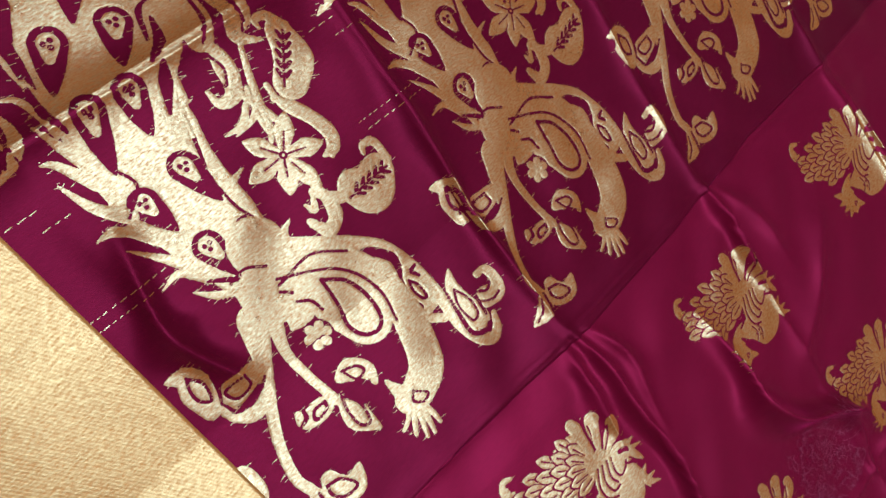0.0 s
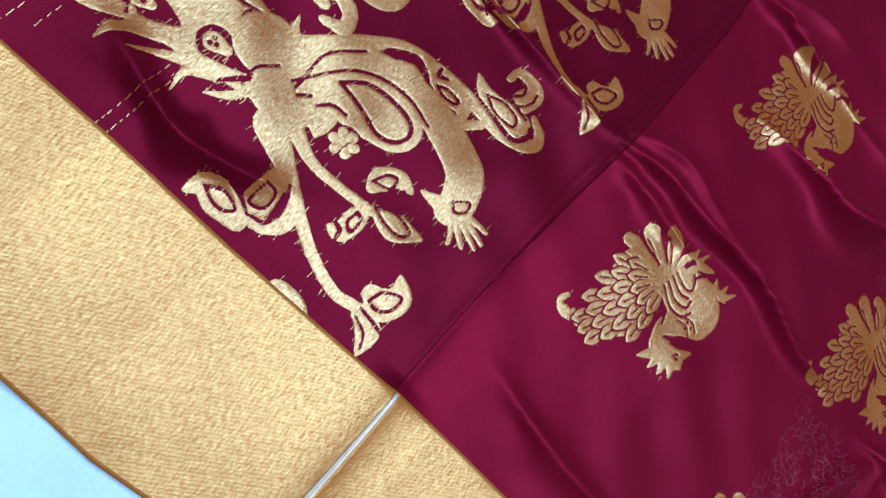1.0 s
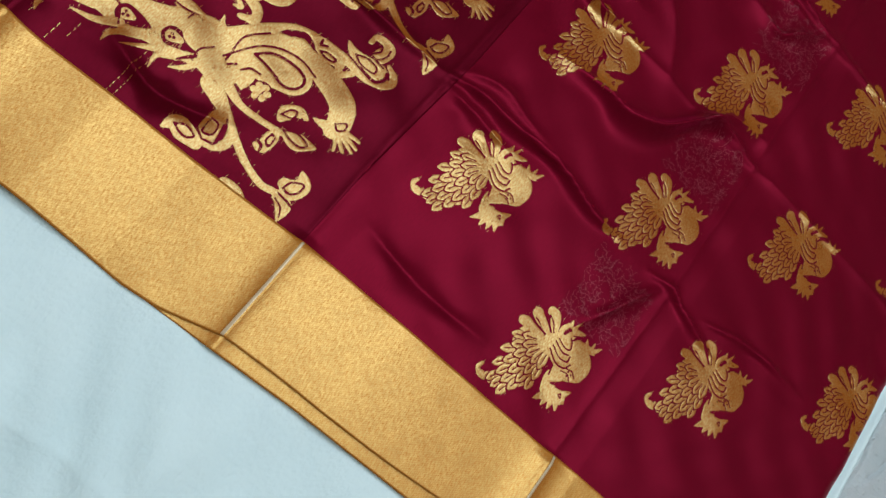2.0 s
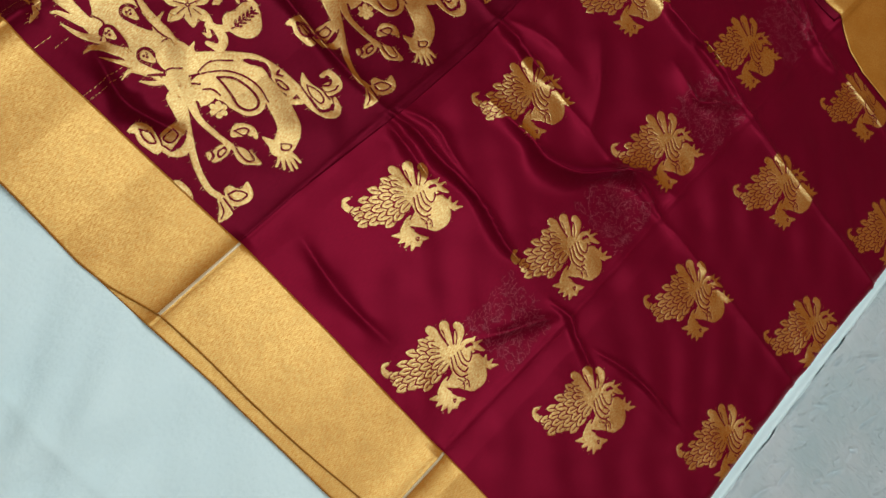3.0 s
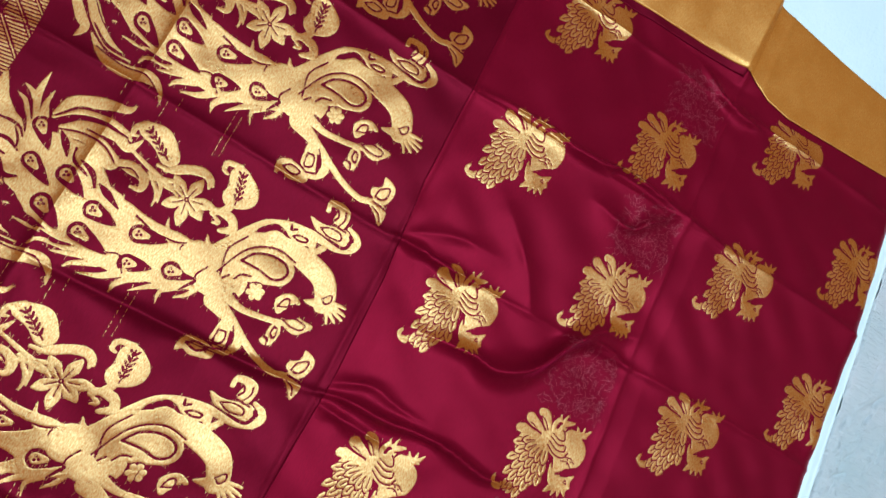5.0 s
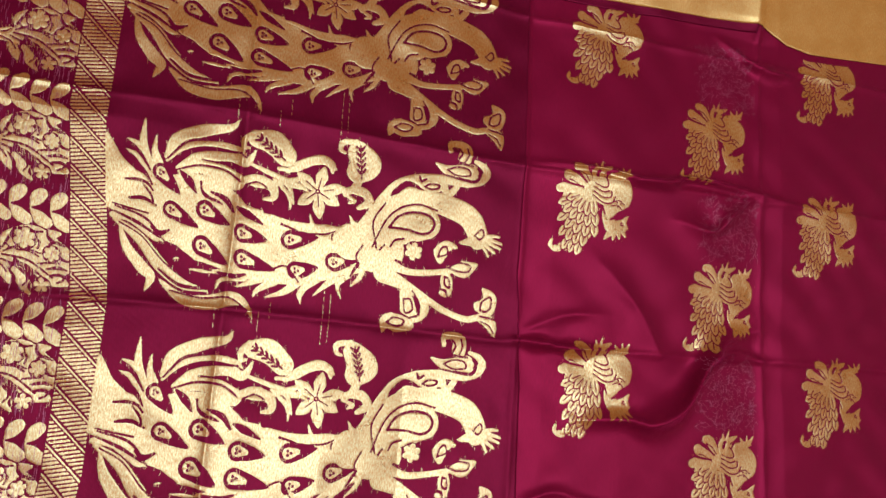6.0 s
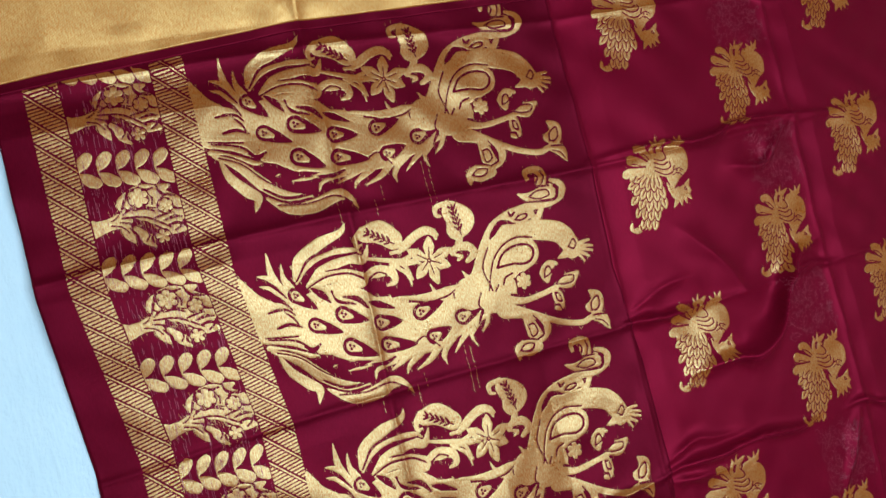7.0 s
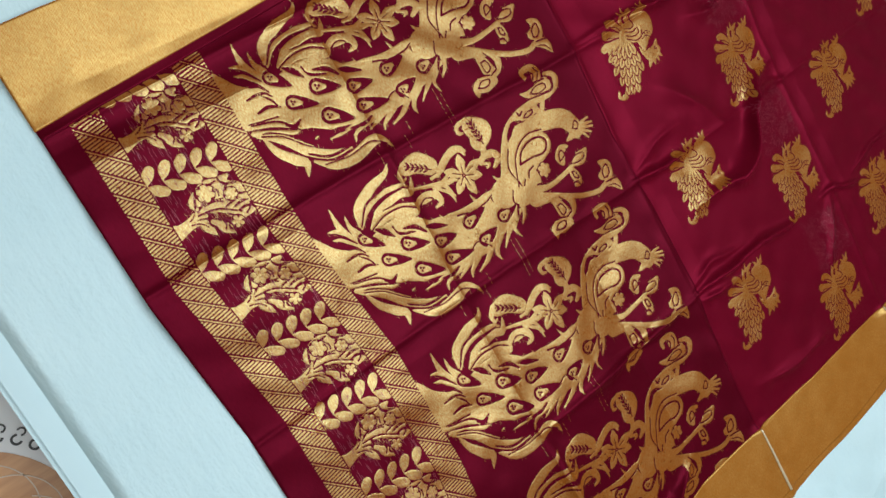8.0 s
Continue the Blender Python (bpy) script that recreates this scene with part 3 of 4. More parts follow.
    m.add([(-20, 61), (-21, 69), (-10, 71), (7, 69), (28, 70)], [2.5, 3.9, 3.9, 3.9, 4.2])
    m.cut([(-15.0, 62.1), (-2.0, 65.1), (18.0, 62.1), (38.0, 63.1)], [1.0, 1.2, 1.2, 0.7])
    m.cut([(-32.0, 50.1), (-32.0, 64.1), (-19.0, 77.1), (-9.0, 79.1)], [0.9, 3.1, 3.5, 0.8])
    m.cut([(-8.0, 76.1), (8.0, 72.1), (24.0, 72.1)], [0.8, 1.1, 0.8])
    # body, neck and head
    m.add([(-77, 3), (-52, 4), (-39, -6)], [20.4, 18.9, 10.2])
    m.add([(-50, 26), (-26, 51), (3, 62), (33, 59), (60, 50), (72, 35), (74, 24)], [13.9, 13.2, 11.6, 13.2, 13.9, 13.2, 11.6])
    m.add([(-30, 17), (-12, 29), (8, 35)], [12.4, 20.9, 18.6])
    m.add([(70, 23), (61, 20), (52, 18)], [6.9, 4.2, 1.1])
    m.add([(84, 29), (95, 31), (102, 31)], [3.1, 2.2, 1.7])
    m.add([(85, 27), (96, 25), (105, 23)], [3.3, 2.3, 1.8])
    m.add([(84, 25), (95, 20), (104, 17)], [3.1, 2.2, 1.7])
    m.add([(82, 22), (91, 15), (97, 11)], [3.1, 2.2, 1.7])
    m.add([(79, 20), (86, 12), (89, 6)], [2.7, 2.0, 1.5])
    m.cut([(71.0, 29.1), (79.0, 37.1), (82.0, 31.1), (77.0, 25.1), (71.0, 29.1)], [0.8])
    m.cut([(-53.0, -2.9), (-43.0, 23.1), (-34.0, 39.1), (-19.0, 51.1), (0.0, 56.1), (21.0, 52.1)], [0.8])
    m.cut([(-34.0, 25.1), (-24.0, 39.1), (-7.0, 46.1), (11.0, 45.1), (19.0, 37.1), (16.0, 27.1), (5.0, 22.1), (-13.0, 25.1), (-34.0, 25.1)], [1.2])
    m.cut([(-41.0, 52.1), (-53.0, 29.1), (-48.0, 4.1), (-45.0, -15.9), (-40.1, -29.9)], [0.8])
    m.cut([(-38.0, 4.1), (-50.3, -10.9), (-60.3, -23.9)], [0.8])
    m.cut([(-63.0, 0.1), (-69.6, -12.9), (-67.4, -24.9)], [0.8])
    m.cut([(-31.0, 3.1), (-26.0, 11.1), (-16.0, 14.1)], [0.7, 1.0, 0.9])
    # branches with buds
    m.add([(-53, -14), (-29, -18), (-8, -23), (17, -21), (40, -17)], [14.2, 5.7, 3.9, 3.5, 3.5])
    m.cut([(-23.4, -11.9), (-9.0, -15.9), (16.0, -15.9)], [1.1, 1.8, 0.7])
    m.add([(48, 12), (37, 12), (30, 4), (30, -6)], [2.2, 6.6, 8.7, 3.6])
    m.cut([(27.0, -1.9), (30.0, 8.1), (36.0, 11.1), (38.0, 3.1), (27.0, -1.9)], [0.8])
    m.cut([(45.0, 9.1), (46.0, 1.1), (37.0, -6.9)], [0.9, 1.7, 1.1])
    m.add([(42, -14), (58, -13), (76, -5)], [3.5, 9.9, 1.1])
    m.cut([(40.5, -12.9), (52.0, -5.9), (67.0, -7.9), (64.3, -14.9), (51.1, -15.9), (40.5, -12.9)], [0.9])
    m.add([(36, -18), (37, -29), (36, -41), (29, -43)], [3.1, 7.8, 6.3, 2.3])
    m.cut([(35.0, -23.9), (39.7, -25.9), (40.4, -35.9), (34.7, -32.9), (35.0, -23.9)], [0.9])
    m.cut([(28.8, -38.9), (34.8, -39.9), (37.0, -45.9)], [0.9, 1.4, 0.8])
    blossom(m, (-3, 1), 10.5, 6)
    m.add([(-40, -28), (-13, -39), (13, -53), (36, -64), (60, -70), (75, -67), (90, -66)], [10.8, 6.2, 4.3, 3.9, 3.9, 3.9, 3.9])
    m.add([(83, -33), (92, -43), (87, -54), (77, -54)], [1.5, 8.4, 10.7, 6.1])
    m.cut([(79.0, -58.1), (82.0, -48.1), (93.0, -42.1), (93.0, -53.1), (86.0, -59.1), (79.0, -58.1)], [0.9])
    m.add([(79, -67), (91, -72), (96, -88)], [5.3, 8.4, 1.1])
    m.cut([(79.0, -65.1), (90.0, -66.1), (101.0, -68.1)], [0.8, 1.1, 0.8])
    m.cut([(80.0, -71.1), (90.0, -75.1), (95.0, -83.1)], [0.7])
    m.add([(-9, -41), (6, -52), (9, -64), (1, -73), (-9, -77)], [3.6, 5.1, 5.1, 5.1, 3.6])
    m.add([(-18, -43), (-13, -52), (-11, -65)], [1.5, 7.6, 9.9])
    m.cut([(-16.0, -54.1), (-8.0, -54.1), (-6.0, -65.1), (-15.0, -69.1), (-16.0, -54.1)], [0.8])
    m.cut([(-5.0, -44.1), (2.0, -57.1), (1.0, -70.1), (-8.0, -74.1)], [0.7, 1.1, 1.1, 0.7])
    m.add([(-12, -82), (-27, -81), (-39, -82), (-44, -93)], [7.0, 11.6, 7.0, 1.2])
    m.cut([(-38.0, -82.1), (-29.0, -76.1), (-17.0, -78.1), (-21.0, -84.1), (-29.0, -85.1), (-38.0, -82.1)], [0.8])
    m.cut([(-10.0, -75.1), (-20.0, -71.1), (-29.0, -70.1)], [0.7, 1.1, 0.7])
    # lily, curling leaves and stems
    heart = Vector((-119, 54))
    for tip in ((-143, 72), (-114, 82), (-88, 62), (-94, 42), (-114, 24), (-139, 37)):
        tip = Vector(tip)
        m.add([heart, heart.lerp(tip, 0.58), tip], [2.0, 7.0, 0.8])
        m.cut([heart.lerp(tip, 0.15), heart.lerp(tip, 0.55)], [0.5, 0.35])
    m.cut([heart], [2.4])
    m.add([heart], [1.3])
    m.add([(-191, 101), (-172, 100), (-158, 88)], [9.4, 14, 12])
    m.add([(-192.7, 106.7), (-202.8, 98.2), (-202.9, 89.4), (-197.6, 89.8)], [4.1, 3.5, 2.7, 1.5])
    fern(m, (-190, 104), (-158, 83), 5, 6.5)
    m.add([(-163.6, 72.8), (-145.3, 74.4), (-125.9, 86.2), (-108.7, 87.9)], [2.4, 2.4, 3.3, 2.7])
    m.add([(-198.9, 74.5), (-170.2, 65.7), (-140.8, 58.3), (-130.6, 53.2)], [1.8, 2.9, 2.6, 1.8])
    m.add([(-170.1, 66.6), (-150.3, 53.7), (-144.0, 36.1)], [1.2, 2.4, 0.89])
    m.add([(-201, 54), (-186, 56), (-169, 52), (-166, 40), (-176, 37)], [2.9, 7.6, 5.8, 3.5, 1.7])
    m.cut([(-195.7, 50.3), (-184.5, 54.7), (-174.6, 49.1), (-186.7, 45.7), (-195.7, 50.3)], [0.73])
    m.cut([(-200.0, 61.3), (-182.2, 64.3), (-164.9, 58.0)], [0.66, 1.2, 0.66])
    m.add([(-77, 105), (-68, 93), (-76, 83)], [13, 18, 13])
    m.add([(-80.6, 116.6), (-95.7, 114.0), (-97.8, 105.1), (-92.5, 102.5)], [3.4, 3.4, 2.8, 1.8])
    fern(m, (-76, 113), (-71, 76), 5, 6.8)
    m.add([(-75.7, 73.1), (-81.4, 63.5), (-91.2, 58.0)], [3, 2.4, 2.4])
    m.add([(-89.4, 60.0), (-66.3, 58.8), (-61.0, 49.6), (-69.1, 41.1)], [3, 4.5, 4.2, 1.5])
    m.add([(-88.4, 54.9), (-77.6, 49.3), (-83.2, 45.7)], [1.8, 3, 1.2])
    m.cut([(-83.5, 57.6), (-70.1, 52.4), (-69.3, 44.9)], [0.66, 1.2, 0.66])
    m.add([(-146.8, 74.5), (-126.4, 85.7), (-111.1, 88.3), (-102.0, 81.7)], [2.3, 3.5, 4.1, 1.8])
    m.add([(-167.1, 60.5), (-147.0, 55.9), (-133.8, 55.2)], [2.3, 2.3, 1.7])
    m.add([(-158.9, 53.7), (-148.7, 43.6), (-147.1, 29.9)], [2.3, 2.9, 0.87])
    m.add([(-154, 72), (-139, 83), (-119, 90), (-107, 86), (-105, 77)], [2.9, 4.4, 5.5, 4.7, 1.5])
    m.add([(-85, 60), (-68, 61), (-60, 50), (-72, 42)], [3.6, 5.1, 5.5, 2.5])
    m.cut([(-82.0, 55.1), (-72.0, 54.1), (-69.0, 48.1)], [0.7, 1.3, 0.7])
    m.add([(-74, 70), (-81, 61), (-88, 55)], [3.8, 3.0, 3.0])
    m.add([(-143, 64), (-160, 58), (-168, 54)], [2.9, 3.6, 2.1])
    return m.mesh(0.18), m.fuzz(2200, 0.0050)


def draw_bird():
    m = Motif(-16, -40, 128, 130, 0.62)
    # tail fan under the single feathers
    m.add([(38, 70), (34, 52), (36, 24)], [14.3, 24.2, 14.3])
    m.add([(22, 68), (20, 60)], [10.0, 10.5])
    m.add([(30, -1), (34, 9), (52, 26)], [7.1, 9.9, 8.5])
    m.add([(37, 4), (26, -1), (14, -3), (5, -6), (-2, -2), (-1, 4)], [6.0, 5.7, 5.0, 4.3, 3.3, 2.0])
    m.cut([(1.7, -1.0), (2.6, 1.0), (7.7, -1.0)], [1.4, 1.7, 0.7])
    # overlapping feathers, the outer rows first
    hub = Vector((48, 77))
    for ring, count, low, high in ((89, 3, 243, 262), (76, 4, 237, 271), (63, 5, 218, 282), (49, 6, 199, 286), (35, 5, 196, 288)):
        for k in range(count):
            a = radians(low + (high - low) * (k + 0.25 + 0.5 * (ring % 2)) / count)
            way = Vector((math.cos(a - 0.12), math.sin(a - 0.12)))
            tip = hub + Vector((math.cos(a), math.sin(a))) * ring
            root = tip - way * 19
            m.cut([root, root.lerp(tip, 0.6), tip + way], [3.0, 6.3, 1.6])
            m.add([root - way * 4, root.lerp(tip, 0.55), tip], [2.4, 5.5, 0.8])
            m.cut([root + way * 2, tip - way * 5], [0.5, 0.6])
    # plumes over the wing
    m.add([(52, 74), (17, 74), (6, 72)], [5.4, 6.8, 5.4])
    m.add([(50, 76), (20, 88), (16, 90)], [4.3, 6.5, 6.8])
    m.add([(50, 78), (36, 100), (28, 103)], [4.8, 6.5, 5.4])
    m.cut([(43.3, 77.0), (23.8, 79.0), (7.3, 82.0)], [1.0, 1.1, 1.1])
    m.cut([(47.3, 80.0), (33.7, 90.0), (20.0, 99.0)], [0.9, 1.1, 1.5])
    m.cut([(38.3, 76.0), (23.7, 83.0), (17.5, 84.0)], [0.6])
    m.cut([(46.2, 84.0), (37.7, 94.0), (29.3, 98.0)], [0.7])
    m.cut([(47.9, 95.0), (52.3, 85.0), (55.6, 78.0)], [1.5, 0.9, 0.7])
    # body, wing and neck
    m.add([(59, 78), (77, 81), (89, 76)], [12.0, 19.5, 20.3])
    m.add([(48, 76), (69, 68), (85, 63)], [9.0, 10.5, 12.0])
    m.add([(95, 69), (81, 57), (76, 45), (79, 32)], [12.8, 10.0, 9.3, 8.5])
    m.add([(85, 29), (96, 33)], [9.3, 8.6])
    m.add([(97, 37), (105, 47)], [5.0, 0.9])
    m.add([(80, 24), (71, 13)], [4.7, 0.7])
    m.add([(85, 22), (84, 13)], [3.7, 0.7])
    m.add([(92, 23), (93, 15)], [3.5, 0.7])
    m.add([(98, 26), (102, 19)], [3.5, 0.9])
    m.add([(101, 32), (105, 31)], [3.6, 0.9])
    m.cut([(79.0, 40.0), (88.0, 45.0), (99.1, 50.0)], [0.9, 2.7, 1.2])
    m.cut([(94.3, 35.0), (96.2, 38.0), (98.3, 34.0), (94.3, 35.0)], [0.7])
    m.cut([(52.8, 69.0), (67.3, 61.0), (79.5, 62.0), (84.4, 70.0)], [0.8])
    m.cut([(53.7, 74.0), (67.1, 68.0), (78.3, 70.0), (78.2, 77.0)], [0.8])
    m.cut([(53.5, 80.0), (66.9, 75.0), (75.1, 77.0)], [0.8])
    m.cut([(54.4, 85.0), (65.8, 81.0), (72.9, 83.0), (70.7, 90.0), (65.4, 95.0)], [0.8])
    m.cut([(66.4, 57.0), (68.5, 52.0), (70.7, 46.0)], [0.9, 1.1, 0.9])
    m.cut([(82.5, 64.0), (90.7, 66.0), (97.9, 62.0)], [0.7])
    m.cut([(79.6, 58.0), (88.7, 60.0), (96.0, 54.0)], [0.6])
    m.cut([(87.6, 63.0)], [1.0])
    m.cut([(92.8, 62.0)], [0.9])
    m.cut([(88.8, 58.0)], [0.9])
    # feet
    m.add([(53, 88), (51, 96), (54, 104)], [2.9, 3.2, 2.5])
    m.add([(59, 89), (63, 101), (72, 106), (78, 109)], [5.0, 4.3, 2.9, 0.9])
    m.add([(58, 102), (55, 111)], [2.6, 0.8])
    m.add([(62, 105), (65, 115)], [2.5, 0.7])
    m.cut([(56.2, 94.0), (58.1, 100.0), (61.1, 101.0)], [1.8, 2.0, 0.8])
    m.cut([(69.6, 94.0), (73.5, 101.0), (81.7, 103.0)], [0.8, 2.0, 1.1])
    m.add([(82, 95), (90, 99), (99, 102), (105, 110)], [6.0, 3.8, 3.0, 0.9])
    m.add([(88, 101), (84, 107)], [2.6, 0.8])
    m.add([(95, 102), (95, 110)], [2.3, 0.8])
    m.add([(95, 98), (102, 99)], [2.8, 0.8])
    return m.mesh(0.15), m.fuzz(220, 0.003)


def draw_tree():
    m = Motif(-8, -62, 95, 52, 0.8)
    # trunk and crown
    m.add([(-5, 0), (2, 0), (15, 2), (29, 4)], [10, 7.8, 6.2, 8.7])
    m.add([(36, 20), (54, 18), (71, 5)], [11, 20, 21])
    m.add([(29, -3), (31, -12), (35, -22)], [4.7, 5.6, 0.93])
    m.add([(41, -9), (48, -20), (54, -30)], [5.6, 6.6, 1.2])
    m.add([(71, 30), (80, 32)], [5.3, 1.9])
    m.add([(75, -13), (87, -18)], [8.1, 1.9])
    m.add([(81.7, 17.7), (88.4, 12.3)], [4.8, 3.4])
    m.cut([(25.3, 2.2), (39.5, -3.6), (52.9, -15.5)], [0.66, 0.93, 0.7])
    m.cut([(27.7, 6.2), (51.1, 2.4), (73.1, -12.4)], [0.66, 0.93, 0.7])
    m.cut([(28.5, 9.4), (42.6, 15.3), (61.7, 10.7)], [0.66, 0.94, 0.66])
    m.cut([(28.0, 13.1), (32.9, 22.7), (40.3, 36.0)], [0.66, 1.2, 0.7])
    m.cut([(32.7, -5.6), (37.9, -14.5), (38.6, -21.9)], [0.66, 1.4, 0.93])
    m.cut([(67.5, 34.8), (70.5, 25.8), (80.7, 20.3)], [0.72, 1.4, 0.66])
    m.cut([(67.8, -4.6), (78.3, -2.2), (86.3, -3.9)], [0.66, 1.7, 0.72])
    m.cut([(79.1, 12.8), (82.2, 6.4), (88.0, 4.8)], [0.66, 1.2, 0.66])
    m.cut([(70.9, -10.5), (80.2, -9.3), (88.2, -12.8)], [0.66, 1.4, 0.66])
    m.cut([(54.7, -15.6), (52.1, -22.8), (56.3, -28.1)], [0.66, 1.2, 0.66])
    m.cut([(39.7, 1.3), (50.8, -3.0), (57.3, -9.6)], [0.66, 0.71, 0.66])
    m.cut([(50.4, 35.5), (57.0, 31.5), (64.0, 32.4)], [0.66, 0.95, 0.66])
    m.cut([(56.8, 26.5), (61.1, 21.3), (59.6, 15.1)], [0.66, 0.96, 0.66])
    m.cut([(40.3, 12.4), (51.5, 11.8), (60.4, 7.6)], [0.66, 0.71, 0.66])
    m.cut([(60.0, 0.1), (69.3, 2.1), (78.5, 2.3)], [0.66, 0.95, 0.66])
    m.cut([(43.9, -6.3), (55.2, -6.3), (63.9, -12.5)], [0.66, 0.94, 0.66])
    m.cut([(70.3, 20.8), (77.3, 23.0), (84.1, 20.1)], [0.66, 0.96, 0.66])
    m.cut([(77.5, -17.1), (82.2, -14.9), (87.2, -8.2)], [0.66, 0.96, 0.66])
    m.cut([(31.5, 16.6), (35.8, 12.7), (42.7, 17.2)], [0.66, 0.7, 0.66])
    m.cut([(46.4, -22.5), (50.1, -17.8), (49.8, -12.8)], [0.66, 0.7, 0.66])
    m.cut([(16.6, 5.1), (22.2, 7.3), (28.0, 13.1)], [0.66, 0.66, 0.66])
    m.cut([(16.4, 0.3), (26.1, -3.5), (31.4, -10.4)], [0.66, 0.66, 0.66])
    blossom(m, (47.6, 24.4), 10.4, 6)
    blossom(m, (72.5, 11.2), 7.9, 6)
    blossom(m, (63.5, -20.7), 7.6, 5)
    return m.mesh(0.3), m.fuzz(260, 0.007)


def draw_leaf_pair():
    m = Motif(10, -80, 50, -20, 0.8)
    m.add([(16, -53), (22, -43), (26, -39)], [1.4, 6.8, 5.8])
    m.add([(16, -53), (24, -63), (30, -67)], [1.4, 6.8, 5.8])
    m.cut([(17.5, -53.1), (29.8, -49.3)], [0.66, 0.66])
    m.cut([(17.5, -53.6), (31.7, -55.9)], [0.66, 0.66])
    return m.mesh(0.3)


def ground_piece(name, xs, mat, label, category):
    ys = np.arange(-0.62, 1.46, 0.0032)
    gx, gy = np.meshgrid(xs, ys, indexing="ij")
    co = np.stack([gx, gy, sheet_height(gx, gy) - 0.012], -1).reshape(-1, 3)
    return tagged(sheet_object(name, co, grid_faces(len(xs), len(ys)), mat), label, category)


ground_piece("bed_sheet", np.concatenate([np.arange(-0.805, -0.78, 0.002), np.arange(-0.78, 0.66, 0.006), np.arange(0.66, 0.714, 0.002)]), SHEET, "white cotton sheet spread under the saree, wrinkled", "sheet")
ground_piece("rough_slab", np.concatenate([np.arange(0.7135, 1.06, 0.002), np.arange(1.06, 1.25, 0.01)]), PLASTER, "rough whitewashed slab with cracks, beside the sheet", "slab")
platform = tagged(new("platform"), "white painted wooden platform under the sheet", "platform")
part("top_board", box(bmesh.new(), -0.838, -1.0, -0.06, 1.6, 2.0, -0.028, 0.006), BOARD, platform)
part("base", box(bmesh.new(), -0.815, -0.97, -0.16, 1.57, 1.97, -0.06, 0.004), BOARD, platform)
floor = part("floor", box(bmesh.new(), -3, -3, -0.21, 3.5, 4, -0.16), FLOOR)
tagged(floor, "polished pale tiled floor", "floor", kind="structure")


def build_medallion(cx, cy, r):
    """A round orange print with a ring of black curls, on the floor beside the platform."""
    z = -0.1585
    rug = tagged(new("printed_mat"), "round orange printed mat with a black scroll edge", "mat")

    def ring(r0, r1, a0, a1, x, y, zz, count):
        bm = bmesh.new()
        rows = [[bm.verts.new((x + q * math.cos(a0 + (a1 - a0) * k / count), y + q * math.sin(a0 + (a1 - a0) * k / count), zz)) for k in range(count + 1)] for q in (r0, r1)]
        for k in range(count):
            bm.faces.new((rows[0][k], rows[1][k], rows[1][k + 1], rows[0][k + 1]))
        return bm

    part("medallion", ring(0.004, r * 0.93, 0, 6.2832, cx, cy, z, 64), PRINT, rug)
    for k in range(12):
        a = k * math.pi / 6 + 0.3
        part("petal_line", ring(r * 0.40, r * 0.41, a - 1.2, a + 1.2, cx + r * 0.42 * math.cos(a), cy + r * 0.42 * math.sin(a), z + 0.002, 20), WHITE_LINE, rug)
    for k in range(46):
        a = k * 2 * math.pi / 46
        for q, turn, big in ((1.045, 0.3, 1.0), (1.115, 3.4, 0.8)):
            x, y = cx + r * q * math.cos(a + 0.05 * big), cy + r * q * math.sin(a + 0.05 * big)
            part("curl", ring(0.0042 * big, 0.0072 * big, a + turn, a + turn + 4.4, x, y, z + 0.001, 12), INK, rug)


build_medallion(-0.985, 0.482, 0.149)

# an unseen room added round it, with a lamp in an opening overhead
# walls are added out of view to bounce light and tint reflections
for name, b in (("unseen_wall_north", (-3, 4, -0.21, 3.5, 4.15, 2.3)), ("unseen_wall_south", (-3, -3.15, -0.21, 3.5, -3, 2.3)), ("unseen_wall_west", (-3.15, -3, -0.21, -3, 4, 2.3)), ("unseen_wall_east", (3.5, -3, -0.21, 3.65, 4, 2.3))):
    tagged(part(name, box(bmesh.new(), *b), WALL), "unseen room wall added for reflected light", "wall", kind="structure")
bm = bmesh.new()
# opening made up and sized to where the gold shines
OPEN = (-1.0, -0.20, 1.3, 1.0)
for b in ((-3, -3, 3.5, OPEN[1]), (-3, OPEN[3], 3.5, 4), (-3, OPEN[1], OPEN[0], OPEN[3]), (OPEN[2], OPEN[1], 3.5, OPEN[3])):
    box(bm, b[0], b[1], 2.3, b[2], b[3], 2.42)
tagged(part("ceiling", bm, WALL), "unseen ceiling added round the opening for the lamp", "ceiling", kind="structure")
# added lamp that fills the made-up opening
area_lamp("added_overhead_light", (0.15, 0.40, 2.40), (0.15, 0.40, 0), 2.3, 1.2, 62, (0.93, 0.97, 1.0))

# ---------------------------------------------------------------- the saree
saree = tagged(new("saree"), "maroon silk saree with woven gold peacocks, spread on a white sheet", "saree")


def strip(name, x0, x1, low, high, mat, step=0.004, label="", lift=0.0, rows=None):
    """A piece of the cloth between two edges that change along x."""
    xs = np.linspace(x0, x1, int((x1 - x0) / step) + 2)
    rows = rows or int(float(np.max(high(xs) - low(xs))) / step) + 2
    gx = np.repeat(xs[:, None], rows, 1)
    gy = low(xs)[:, None] + (high(xs) - low(xs))[:, None] * np.linspace(0, 1, rows)
    gx = gx + slip(gx, gy)
    co = np.stack([gx, gy, relief(gx, gy) + lift], -1).reshape(-1, 3)
    ob = sheet_object(name, co, grid_faces(len(xs), rows), mat, saree, label)
    solid = ob.modifiers.new("thickness", "SOLIDIFY")
    solid.thickness, solid.offset = 0.0007, -1
    return ob


def level(v):
    return lambda xs: np.full(len(xs), v)


